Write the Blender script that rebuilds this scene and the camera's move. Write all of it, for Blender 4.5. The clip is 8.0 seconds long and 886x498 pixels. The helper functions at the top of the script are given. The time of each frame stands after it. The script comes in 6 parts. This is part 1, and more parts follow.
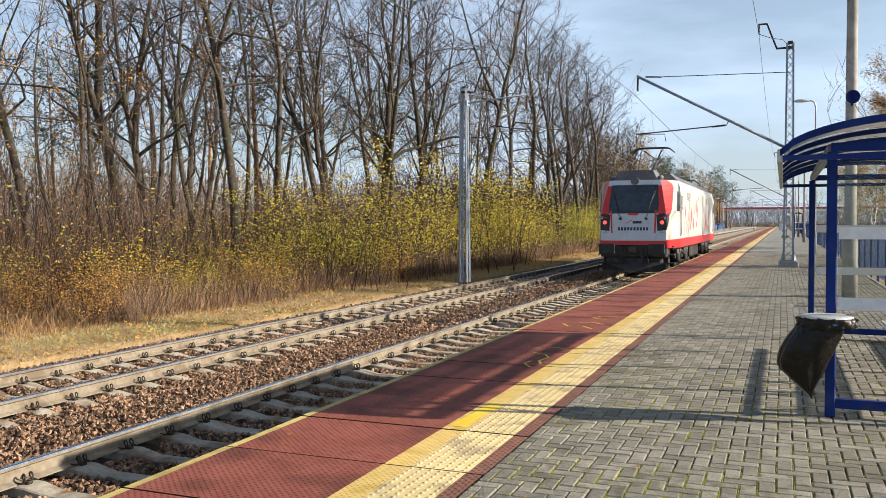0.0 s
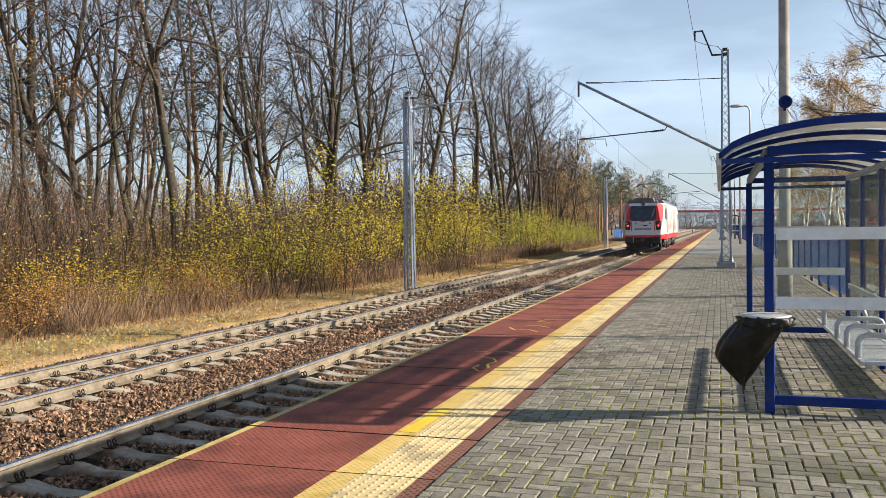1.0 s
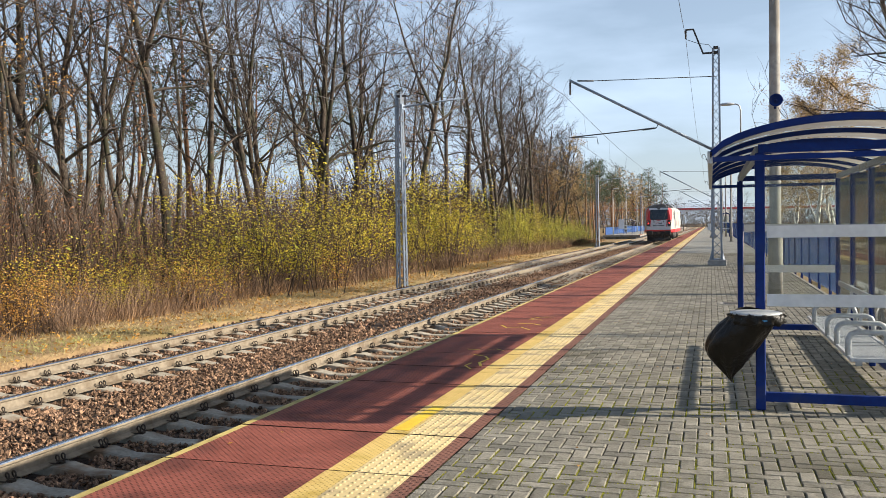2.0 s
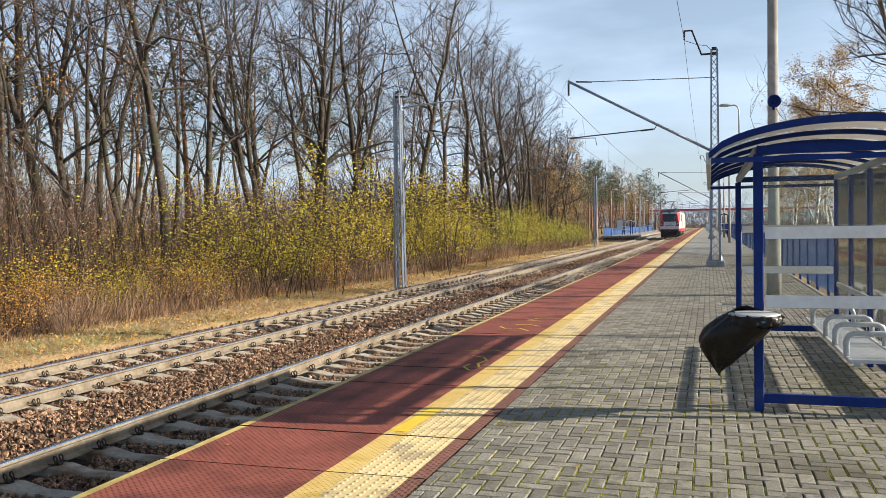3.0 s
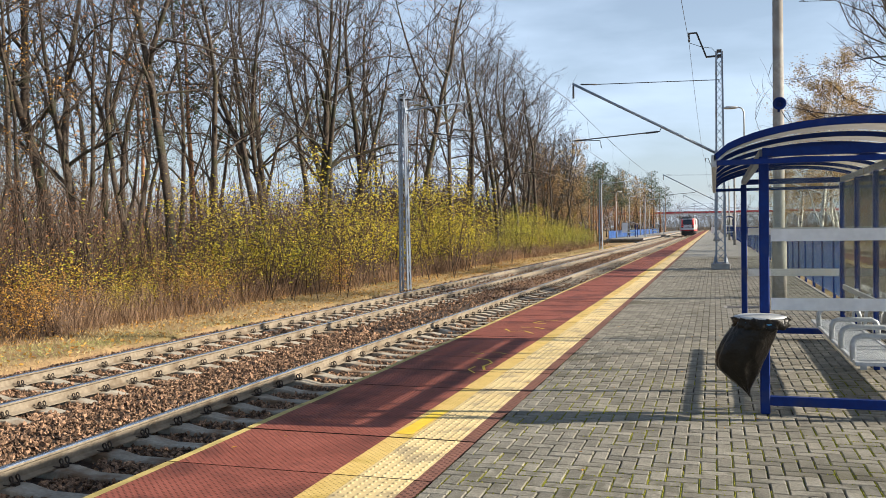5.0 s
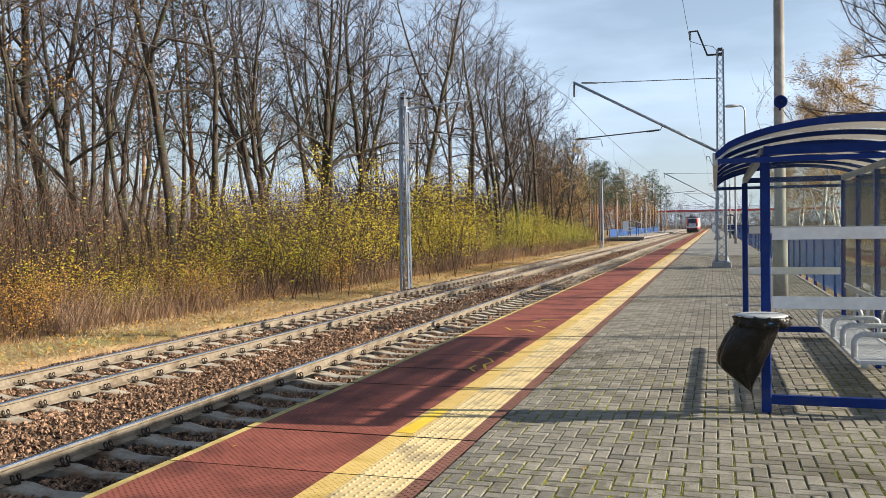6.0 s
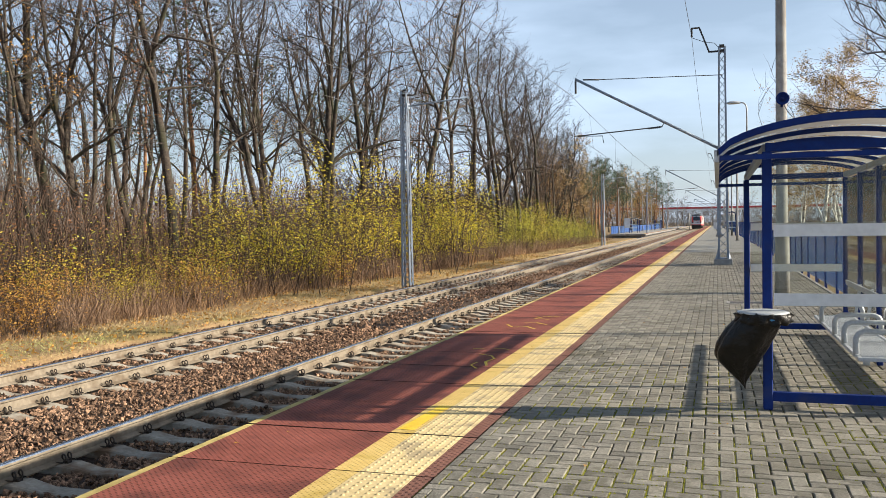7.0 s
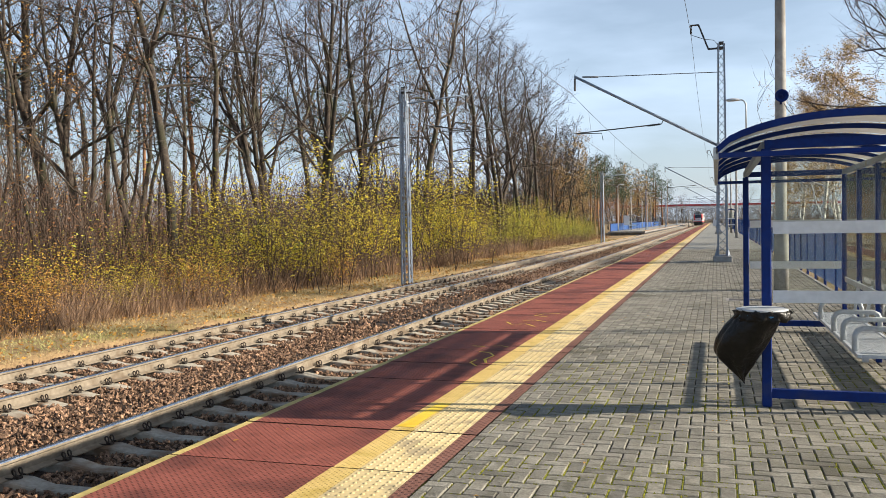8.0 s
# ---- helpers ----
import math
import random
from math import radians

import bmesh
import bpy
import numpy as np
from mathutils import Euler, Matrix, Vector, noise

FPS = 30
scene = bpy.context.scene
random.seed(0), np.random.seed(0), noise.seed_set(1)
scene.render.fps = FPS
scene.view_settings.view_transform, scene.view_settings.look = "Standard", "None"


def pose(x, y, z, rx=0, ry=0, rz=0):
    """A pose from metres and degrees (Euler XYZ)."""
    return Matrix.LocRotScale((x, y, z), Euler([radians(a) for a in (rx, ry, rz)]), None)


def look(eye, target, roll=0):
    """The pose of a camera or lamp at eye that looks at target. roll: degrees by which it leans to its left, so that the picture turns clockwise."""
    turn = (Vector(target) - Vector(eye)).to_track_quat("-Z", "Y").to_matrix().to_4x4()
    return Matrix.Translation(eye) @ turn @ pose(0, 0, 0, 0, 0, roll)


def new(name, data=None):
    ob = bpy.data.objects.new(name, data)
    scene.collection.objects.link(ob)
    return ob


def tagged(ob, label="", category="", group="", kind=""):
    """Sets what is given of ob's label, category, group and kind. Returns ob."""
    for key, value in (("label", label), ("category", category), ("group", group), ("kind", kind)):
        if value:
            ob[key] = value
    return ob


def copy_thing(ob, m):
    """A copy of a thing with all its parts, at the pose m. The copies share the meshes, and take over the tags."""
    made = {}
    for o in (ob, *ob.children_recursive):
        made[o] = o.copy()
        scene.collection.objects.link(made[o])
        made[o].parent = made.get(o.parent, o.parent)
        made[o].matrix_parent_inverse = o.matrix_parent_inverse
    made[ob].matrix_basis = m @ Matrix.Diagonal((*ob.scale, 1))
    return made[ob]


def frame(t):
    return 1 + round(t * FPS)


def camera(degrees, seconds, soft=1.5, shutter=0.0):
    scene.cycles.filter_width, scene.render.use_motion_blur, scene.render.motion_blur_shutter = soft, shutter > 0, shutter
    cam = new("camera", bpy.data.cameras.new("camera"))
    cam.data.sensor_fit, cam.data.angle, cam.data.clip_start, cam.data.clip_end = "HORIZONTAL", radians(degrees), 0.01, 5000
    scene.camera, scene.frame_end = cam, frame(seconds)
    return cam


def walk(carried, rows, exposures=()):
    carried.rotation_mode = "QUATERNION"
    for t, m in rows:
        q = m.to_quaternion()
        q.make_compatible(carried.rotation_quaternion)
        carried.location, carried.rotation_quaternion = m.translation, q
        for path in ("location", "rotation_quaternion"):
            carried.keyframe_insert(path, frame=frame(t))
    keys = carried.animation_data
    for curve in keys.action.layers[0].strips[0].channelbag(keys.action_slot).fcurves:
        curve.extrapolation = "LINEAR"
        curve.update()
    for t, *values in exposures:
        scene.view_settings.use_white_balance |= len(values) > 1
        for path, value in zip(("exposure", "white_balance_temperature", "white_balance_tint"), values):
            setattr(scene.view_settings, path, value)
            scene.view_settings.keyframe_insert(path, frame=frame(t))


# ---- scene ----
# camera: hand-held on the platform, turning with the departing engine
EYE = 1.5415
PATH = [
    # seconds, x, y, z, yaw, pitch, roll
    (0.0, 0.027, 0.020, 0.001, 21.778, -1.709, 0.172),
    (0.5, 0.007, 0.005, -0.001, 18.904, -1.363, 0.529),
    (1.0, 0.006, 0.007, -0.002, 18.033, -1.356, 0.817),
    (1.5, 0.004, 0.001, -0.003, 17.677, -1.498, 0.899),
    (3.0, 0.003, 0.004, 0.001, 17.377, -1.442, 0.857),
    (3.5, 0.000, 0.007, 0.001, 17.542, -1.383, 0.833),
    (4.0, -0.000, 0.008, 0.000, 17.662, -1.306, 0.858),
    (4.5, -0.000, 0.000, 0.000, 17.666, -1.245, 0.891),
    (6.0, -0.003, 0.009, 0.000, 17.743, -1.344, 0.941),
    (6.5, -0.001, 0.011, -0.001, 17.755, -1.435, 0.973),
    (7.0, -0.003, 0.012, -0.001, 17.839, -1.543, 0.940),
    (7.5, -0.002, 0.013, -0.003, 17.849, -1.633, 0.950),
    (8.0, -0.002, 0.010, -0.001, 17.794, -1.714, 0.989),
]
cam = camera(55.01, 8.0, soft=0.6)
walk(cam, [(t, pose(x, y, EYE + z, 90 + p, r, yw)) for t, x, y, z, yw, p, r in PATH])

# ---- light ----
SUN_AZ, SUN_EL = radians(12), radians(23.7)  # azimuth from +x towards +y
sun_way = Vector((math.cos(SUN_AZ) * math.cos(SUN_EL), math.sin(SUN_AZ) * math.cos(SUN_EL), math.sin(SUN_EL)))
sun = new("sun", bpy.data.lights.new("sun", "SUN"))
sun.data.energy, sun.data.angle, sun.data.color = 5.0, radians(0.55), (1.0, 0.90, 0.75)
sun.matrix_world = look((60, 20, 40), Vector((60, 20, 40)) - sun_way)
world = bpy.data.worlds.new("sky")
scene.world = world
world.use_nodes = True
wn, wl = world.node_tree.nodes, world.node_tree.links
sky = wn.new("ShaderNodeTexSky")
sky.sky_type, sky.sun_disc = "NISHITA", False
sky.sun_elevation, sky.sun_rotation = SUN_EL, radians(90) - SUN_AZ
sky.air_density, sky.dust_density, sky.ozone_density = 1.0, 1.2, 1.6
veil_pos = wn.new("ShaderNodeTexCoord")
veil_map = wn.new("ShaderNodeMapping")
veil_map.inputs["Scale"].default_value = (1.2, 1.2, 5.0)
veil = wn.new("ShaderNodeTexNoise")
veil.inputs["Scale"].default_value, veil.inputs["Detail"].default_value = 2.2, 7
veil_ramp = wn.new("ShaderNodeMapRange")
veil_ramp.inputs[1].default_value, veil_ramp.inputs[2].default_value = 0.40, 0.75
veil_ramp.inputs[3].default_value, veil_ramp.inputs[4].default_value = 0.35, 0.95
veil_mix = wn.new("ShaderNodeMixRGB")
veil_mix.inputs[2].default_value = (8.0, 9.9, 12.6, 1)
wl.new(veil_pos.outputs["Generated"], veil_map.inputs[0])
wl.new(veil_map.outputs[0], veil.inputs["Vector"])
wl.new(veil.outputs[0], veil_ramp.inputs[0])
# haze thickens towards the horizon
up = wn.new("ShaderNodeSeparateXYZ")
wl.new(veil_pos.outputs["Generated"], up.inputs[0])
low = wn.new("ShaderNodeMapRange")
low.interpolation_type = "SMOOTHSTEP"
low.inputs[1].default_value, low.inputs[2].default_value = 0.0, 0.75
low.inputs[3].default_value, low.inputs[4].default_value = 1.0, 0.12
wl.new(up.outputs[2], low.inputs[0])
veil_low = wn.new("ShaderNodeMath")
veil_low.operation = "MULTIPLY"
wl.new(veil_ramp.outputs[0], veil_low.inputs[0])
wl.new(low.outputs[0], veil_low.inputs[1])
# and thins away from the sun's side
aside = wn.new("ShaderNodeMapRange")
aside.interpolation_type = "SMOOTHSTEP"
aside.inputs[1].default_value, aside.inputs[2].default_value = -0.75, -0.05
aside.inputs[3].default_value, aside.inputs[4].default_value = 0.80, 1.0
wl.new(up.outputs[0], aside.inputs[0])
veil_side = wn.new("ShaderNodeMath")
veil_side.operation = "MULTIPLY"
wl.new(veil_low.outputs[0], veil_side.inputs[0])
wl.new(aside.outputs[0], veil_side.inputs[1])
wl.new(veil_side.outputs[0], veil_mix.inputs[0])
wl.new(sky.outputs[0], veil_mix.inputs[1])
wl.new(veil_mix.outputs[0], wn["Background"].inputs[0])
wn["Background"].inputs[1].default_value = 0.062
scene.view_settings.exposure = 0.91


# ---- materials ----
def surf(name, c1, c2, scale=6.0, rough=0.7, metal=0.0, bump=0.15, fine=8.0, spread=0.12, island=False, stain=None, stain_scale=0.7, stain_at=0.56):
    """A noisy two-scale surface: two base colours, a stain colour, grain in the bump, and a shade that differs from piece to piece."""
    m = bpy.data.materials.new(name)
    m.use_nodes = True
    n, l = m.node_tree.nodes, m.node_tree.links
    b = n["Principled BSDF"]
    tc, info, geo = n.new("ShaderNodeTexCoord"), n.new("ShaderNodeObjectInfo"), n.new("ShaderNodeNewGeometry")
    rnd = geo.outputs["Random Per Island"] if island else info.outputs["Random"]
    off = n.new("ShaderNodeVectorMath")
    off.operation = "MULTIPLY_ADD"
    off.inputs[1].default_value = (37, 53, 71)
    l.new(info.outputs["Random"], off.inputs[0])
    l.new(tc.outputs["Object"], off.inputs[2])
    big, small = n.new("ShaderNodeTexNoise"), n.new("ShaderNodeTexNoise")
    for node, s, d in ((big, scale, 4), (small, scale * fine, 5)):
        node.inputs["Scale"].default_value, node.inputs["Detail"].default_value = s, d
        l.new(off.outputs[0], node.inputs["Vector"])
    mid = n.new("ShaderNodeMath")
    mid.operation = "MULTIPLY_ADD"
    mid.inputs[1].default_value, mid.inputs[2].default_value = 0.5, 0.0
    l.new(small.outputs[0], mid.inputs[0])
    both = n.new("ShaderNodeMath")
    both.operation = "MULTIPLY_ADD"
    both.inputs[1].default_value = 0.5
    l.new(big.outputs[0], both.inputs[0])
    l.new(mid.outputs[0], both.inputs[2])
    ramp = n.new("ShaderNodeValToRGB")
    ramp.color_ramp.elements[0].position, ramp.color_ramp.elements[1].position = 0.36, 0.64
    ramp.color_ramp.elements[0].color, ramp.color_ramp.elements[1].color = (*c1, 1), (*c2, 1)
    l.new(both.outputs[0], ramp.inputs[0])
    out = ramp.outputs[0]
    if stain:
        sn = n.new("ShaderNodeTexNoise")
        sn.inputs["Scale"].default_value, sn.inputs["Detail"].default_value = stain_scale, 6
        l.new(off.outputs[0], sn.inputs["Vector"])
        sm = n.new("ShaderNodeMapRange")
        sm.inputs[1].default_value, sm.inputs[2].default_value = stain_at - 0.05, stain_at + 0.07
        l.new(sn.outputs[0], sm.inputs[0])
        mx = n.new("ShaderNodeMixRGB")
        mx.inputs[2].default_value = (*stain, 1)
        l.new(sm.outputs[0], mx.inputs[0])
        l.new(out, mx.inputs[1])
        out = mx.outputs[0]
    hsv = n.new("ShaderNodeHueSaturation")
    val = n.new("ShaderNodeMapRange")
    val.inputs[3].default_value, val.inputs[4].default_value = 1 - spread, 1 + spread
    l.new(rnd, val.inputs[0])
    l.new(val.outputs[0], hsv.inputs["Value"])
    l.new(out, hsv.inputs["Color"])
    l.new(hsv.outputs[0], b.inputs["Base Color"])
    rr = n.new("ShaderNodeMapRange")
    rr.inputs[3].default_value, rr.inputs[4].default_value = max(0.05, rough - 0.12), min(1, rough + 0.12)
    l.new(small.outputs[0], rr.inputs[0])
    l.new(rr.outputs[0], b.inputs["Roughness"])
    b.inputs["Metallic"].default_value = metal
    if rough > 0.65:
        b.inputs["Specular IOR Level"].default_value = 0.25
    if bump:
        bp = n.new("ShaderNodeBump")
        bp.inputs["Strength"].default_value, bp.inputs["Distance"].default_value = bump, 0.02
        l.new(small.outputs[0], bp.inputs["Height"])
        l.new(bp.outputs[0], b.inputs["Normal"])
    return m


def leafy(name, c1, c2, through_light=0.35):
    """Leaves: a colour for each leaf, some light passing through."""
    m = bpy.data.materials.new(name)
    m.use_nodes = True
    n, l = m.node_tree.nodes, m.node_tree.links
    b = n["Principled BSDF"]
    geo = n.new("ShaderNodeNewGeometry")
    ramp = n.new("ShaderNodeValToRGB")
    ramp.color_ramp.elements[0].color, ramp.color_ramp.elements[1].color = (*c1, 1), (*c2, 1)
    l.new(geo.outputs["Random Per Island"], ramp.inputs[0])
    l.new(ramp.outputs[0], b.inputs["Base Color"])
    b.inputs["Roughness"].default_value = 0.6
    tr, mix = n.new("ShaderNodeBsdfTranslucent"), n.new("ShaderNodeMixShader")
    l.new(ramp.outputs[0], tr.inputs[0])
    mix.inputs[0].default_value = through_light
    l.new(b.outputs[0], mix.inputs[1])
    l.new(tr.outputs[0], mix.inputs[2])
    l.new(mix.outputs[0], n["Material Output"].inputs[0])
    return m


def clear(name, tint=(0.93, 0.96, 0.97), rough=0.02, haze=0.0, haze_colour=(0.8, 0.8, 0.78)):
    """A thin pane: see-through with its own gloss, and a little dirt where haze is set."""
    m = bpy.data.materials.new(name)
    m.use_nodes = True
    n, l = m.node_tree.nodes, m.node_tree.links
    n.remove(n["Principled BSDF"])
    tr, gl, fr, mix = n.new("ShaderNodeBsdfTransparent"), n.new("ShaderNodeBsdfGlossy"), n.new("ShaderNodeFresnel"), n.new("ShaderNodeMixShader")
    tr.inputs[0].default_value = (*tint, 1)
    gl.inputs["Roughness"].default_value = rough
    fr.inputs[0].default_value = 1.28
    l.new(fr.outputs[0], mix.inputs[0])
    l.new(tr.outputs[0], mix.inputs[1])
    l.new(gl.outputs[0], mix.inputs[2])
    out = mix
    if haze:
        df, tl, ad, mx = n.new("ShaderNodeBsdfDiffuse"), n.new("ShaderNodeBsdfTranslucent"), n.new("ShaderNodeMixShader"), n.new("ShaderNodeMixShader")
        tc, nz, mr = n.new("ShaderNodeTexCoord"), n.new("ShaderNodeTexNoise"), n.new("ShaderNodeMapRange")
        df.inputs[0].default_value = tl.inputs[0].default_value = (*haze_colour, 1)
        nz.inputs["Scale"].default_value, nz.inputs["Detail"].default_value = 3, 6
        mr.inputs[3].default_value, mr.inputs[4].default_value = haze * 0.6, haze * 1.4
        l.new(tc.outputs["Object"], nz.inputs["Vector"])
        l.new(nz.outputs[0], mr.inputs[0])
        l.new(mr.outputs[0], mx.inputs[0])
        l.new(df.outputs[0], ad.inputs[1])
        l.new(tl.outputs[0], ad.inputs[2])
        l.new(out.outputs[0], mx.inputs[1])
        l.new(ad.outputs[0], mx.inputs[2])
        out = mx
    l.new(out.outputs[0], n["Material Output"].inputs[0])
    return m


def glow(name, colour, strength):
    m = bpy.data.materials.new(name)
    m.use_nodes = True
    b = m.node_tree.nodes["Principled BSDF"]
    b.inputs["Base Color"].default_value = (*colour, 1)
    b.inputs["Emission Color"].default_value = (*colour, 1)
    b.inputs["Emission Strength"].default_value = strength
    return m


def dimpled(m, pitch, size, depth, dark):
    """Adds small raised dots in a regular field, their shade darkened into the slab's colour."""
    n, l = m.node_tree.nodes, m.node_tree.links
    b = n["Principled BSDF"]
    tc, vm, vo = n.new("ShaderNodeTexCoord"), n.new("ShaderNodeVectorMath"), n.new("ShaderNodeVectorMath")
    vm.operation, vo.operation = "SCALE", "FRACTION"
    vm.inputs["Scale"].default_value = 1 / pitch
    rot = n.new("ShaderNodeMapping")
    rot.inputs["Rotation"].default_value = (0, 0, radians(45))
    l.new(tc.outputs["Object"], rot.inputs[0])
    l.new(rot.outputs[0], vm.inputs[0])
    l.new(vm.outputs[0], vo.inputs[0])
    sep, cmb = n.new("ShaderNodeSeparateXYZ"), n.new("ShaderNodeCombineXYZ")
    l.new(vo.outputs[0], sep.inputs[0])
    l.new(sep.outputs[0], cmb.inputs[0])
    l.new(sep.outputs[1], cmb.inputs[1])
    d = n.new("ShaderNodeVectorMath")
    d.operation = "DISTANCE"
    d.inputs[1].default_value = (0.5, 0.5, 0)
    l.new(cmb.outputs[0], d.inputs[0])
    mr = n.new("ShaderNodeMapRange")
    mr.inputs[1].default_value, mr.inputs[2].default_value = size, size * 1.6
    mr.inputs[3].default_value, mr.inputs[4].default_value = 1, 0
    l.new(d.outputs["Value"], mr.inputs[0])
    bp = n.new("ShaderNodeBump")
    bp.inputs["Strength"].default_value, bp.inputs["Distance"].default_value = 1.0, depth
    l.new(mr.outputs[0], bp.inputs["Height"])
    old = b.inputs["Normal"].links[0].from_socket
    l.new(old, bp.inputs["Normal"])
    l.new(bp.outputs[0], b.inputs["Normal"])
    # each dot's base colour is multiplied down to paint in its shadow
    dot_shade = n.new("ShaderNodeMixRGB")
    dot_shade.blend_type = "MULTIPLY"
    dot_shade.inputs[2].default_value = (dark, dark, dark, 1)
    l.new(mr.outputs[0], dot_shade.inputs[0])
    l.new(b.inputs["Base Color"].links[0].from_socket, dot_shade.inputs[1])
    l.new(dot_shade.outputs[0], b.inputs["Base Color"])
    return m


M = {}
M["ground"] = surf("leaf_litter", (0.15, 0.095, 0.05), (0.36, 0.25, 0.125), 0.9, 0.95, bump=0.6, fine=14, stain=(0.16, 0.12, 0.05), stain_scale=0.25)
# near bed is darkened to paint in the shade between loose stones
M["gap_shaded_bed"] = surf("gap_shaded_bed", (0.028, 0.019, 0.014), (0.10, 0.068, 0.048), 9, 0.95, bump=1.0, fine=3)
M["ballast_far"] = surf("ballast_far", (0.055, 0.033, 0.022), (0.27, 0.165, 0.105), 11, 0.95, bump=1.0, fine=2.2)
M["stone"] = surf("ballast_stone", (0.062, 0.037, 0.024), (0.35, 0.215, 0.135), 7, 0.9, bump=0.4, spread=0.65, island=True)
M["sleeper"] = surf("sleeper_concrete", (0.27, 0.24, 0.19), (0.42, 0.38, 0.31), 3, 0.9, bump=0.3, stain=(0.20, 0.13, 0.08), stain_scale=2.5)
M["rail_side"] = surf("rail_rust", (0.19, 0.155, 0.112), (0.31, 0.262, 0.198), 2.0, 0.8, bump=0.2, stain=(0.17, 0.13, 0.09), stain_scale=3)
M["rail_top"] = surf("rail_polish", (0.55, 0.56, 0.58), (0.74, 0.75, 0.77), 4, 0.20, metal=1.0, bump=0.02)
M["clip"] = surf("clip_steel", (0.02, 0.017, 0.014), (0.06, 0.045, 0.035), 12, 0.6, metal=0.4, bump=0.1)
M["red"] = dimpled(surf("red_slab", (0.215, 0.062, 0.042), (0.315, 0.098, 0.070), 2.2, 0.75, bump=0.12, spread=0.10, stain=(0.15, 0.046, 0.034), stain_scale=1.6), 0.034, 0.17, 0.0030, 0.42)
M["yellow"] = dimpled(surf("yellow_slab", (0.60, 0.41, 0.12), (0.74, 0.54, 0.20), 3, 0.7, bump=0.12, spread=0.08, stain=(0.52, 0.36, 0.09), stain_scale=3), 0.034, 0.15, 0.0030, 0.70)
M["edge"] = surf("edge_yellow", (0.44, 0.34, 0.11), (0.62, 0.49, 0.19), 4, 0.7, bump=0.2, stain=(0.36, 0.29, 0.10), stain_scale=4)
M["cream"] = surf("cream_tactile", (0.60, 0.455, 0.22), (0.75, 0.595, 0.31), 3, 0.7, bump=0.12, spread=0.08, stain=(0.42, 0.33, 0.19), stain_scale=4)
M["brown"] = dimpled(surf("brown_border", (0.16, 0.075, 0.055), (0.24, 0.11, 0.08), 3, 0.8, bump=0.2), 0.042, 0.20, 0.004, 0.6)
M["concrete"] = surf("concrete", (0.26, 0.25, 0.23), (0.40, 0.385, 0.355), 2, 0.9, bump=0.25, stain=(0.22, 0.20, 0.175), stain_scale=1.2)
M["pole_concrete"] = surf("pole_concrete", (0.25, 0.24, 0.225), (0.38, 0.37, 0.345), 1.5, 0.85, bump=0.2, stain=(0.22, 0.205, 0.185), stain_scale=1.5)
M["brick"] = surf("paving_brick", (0.163, 0.150, 0.120), (0.285, 0.264, 0.215), 6, 0.72, bump=0.5, fine=10, spread=0.26, island=False, stain=(0.15, 0.138, 0.105), stain_scale=9)
M["brick_far"] = surf("paving_bricks", (0.163, 0.150, 0.120), (0.285, 0.264, 0.215), 6, 0.72, bump=0.5, fine=10, spread=0.26, island=True, stain=(0.125, 0.113, 0.082), stain_scale=0.8, stain_at=0.60)
M["slab_end"] = surf("slab_joint", (0.03, 0.016, 0.012), (0.07, 0.035, 0.025), 6, 0.95, bump=0.2)
M["joint"] = surf("mossy_joint", (0.022, 0.020, 0.012), (0.05, 0.043, 0.025), 8, 0.95, bump=0.6, stain=(0.17, 0.17, 0.03), stain_scale=3.2, stain_at=0.56)
M["blue"] = surf("blue_paint", (0.001, 0.016, 0.125), (0.002, 0.028, 0.185), 3, 0.66, bump=0.04, stain=(0.02, 0.035, 0.12), stain_scale=3, stain_at=0.62)
M["light_blue"] = surf("light_blue_paint", (0.03, 0.20, 0.42), (0.05, 0.27, 0.52), 3, 0.4, bump=0.04)
M["galv"] = surf("galvanised_steel", (0.40, 0.42, 0.43), (0.56, 0.58, 0.60), 7, 0.5, metal=0.35, bump=0.06)
M["mast"] = surf("mast_grey_paint", (0.18, 0.225, 0.285), (0.30, 0.35, 0.42), 5, 0.5, metal=0.1, bump=0.08, stain=(0.20, 0.17, 0.14), stain_scale=5, stain_at=0.62)
M["seat"] = surf("seat_grey", (0.34, 0.37, 0.40), (0.46, 0.49, 0.52), 4, 0.45, metal=0.2, bump=0.05)
M["frost"] = surf("frosted_band", (0.60, 0.62, 0.64), (0.74, 0.76, 0.78), 2, 0.5, bump=0.05)
M["wire"] = surf("wire", (0.05, 0.045, 0.04), (0.11, 0.10, 0.09), 2, 0.5, metal=0.6, bump=0)
M["dark"] = surf("dark_steel", (0.018, 0.018, 0.02), (0.05, 0.048, 0.046), 3, 0.6, metal=0.2, bump=0.15, stain=(0.09, 0.065, 0.045), stain_scale=2)
M["black"] = surf("black_rubber", (0.012, 0.012, 0.013), (0.03, 0.03, 0.03), 4, 0.5, bump=0.1)
M["bag"] = surf("black_bag", (0.005, 0.0045, 0.004), (0.012, 0.010, 0.008), 6, 0.34, bump=0.6, fine=4)
M["bag"].node_tree.nodes["Principled BSDF"].inputs["Specular IOR Level"].default_value = 0.25
M["white"] = surf("loco_white", (0.44, 0.425, 0.39), (0.55, 0.535, 0.49), 1.2, 0.4, bump=0.02, stain=(0.43, 0.40, 0.35), stain_scale=0.8)
M["loco_red"] = surf("loco_red", (0.52, 0.022, 0.022), (0.66, 0.04, 0.035), 1.2, 0.32, bump=0.02)
M["loco_grey"] = surf("loco_grey", (0.50, 0.53, 0.58), (0.62, 0.65, 0.70), 2, 0.4, bump=0.03)
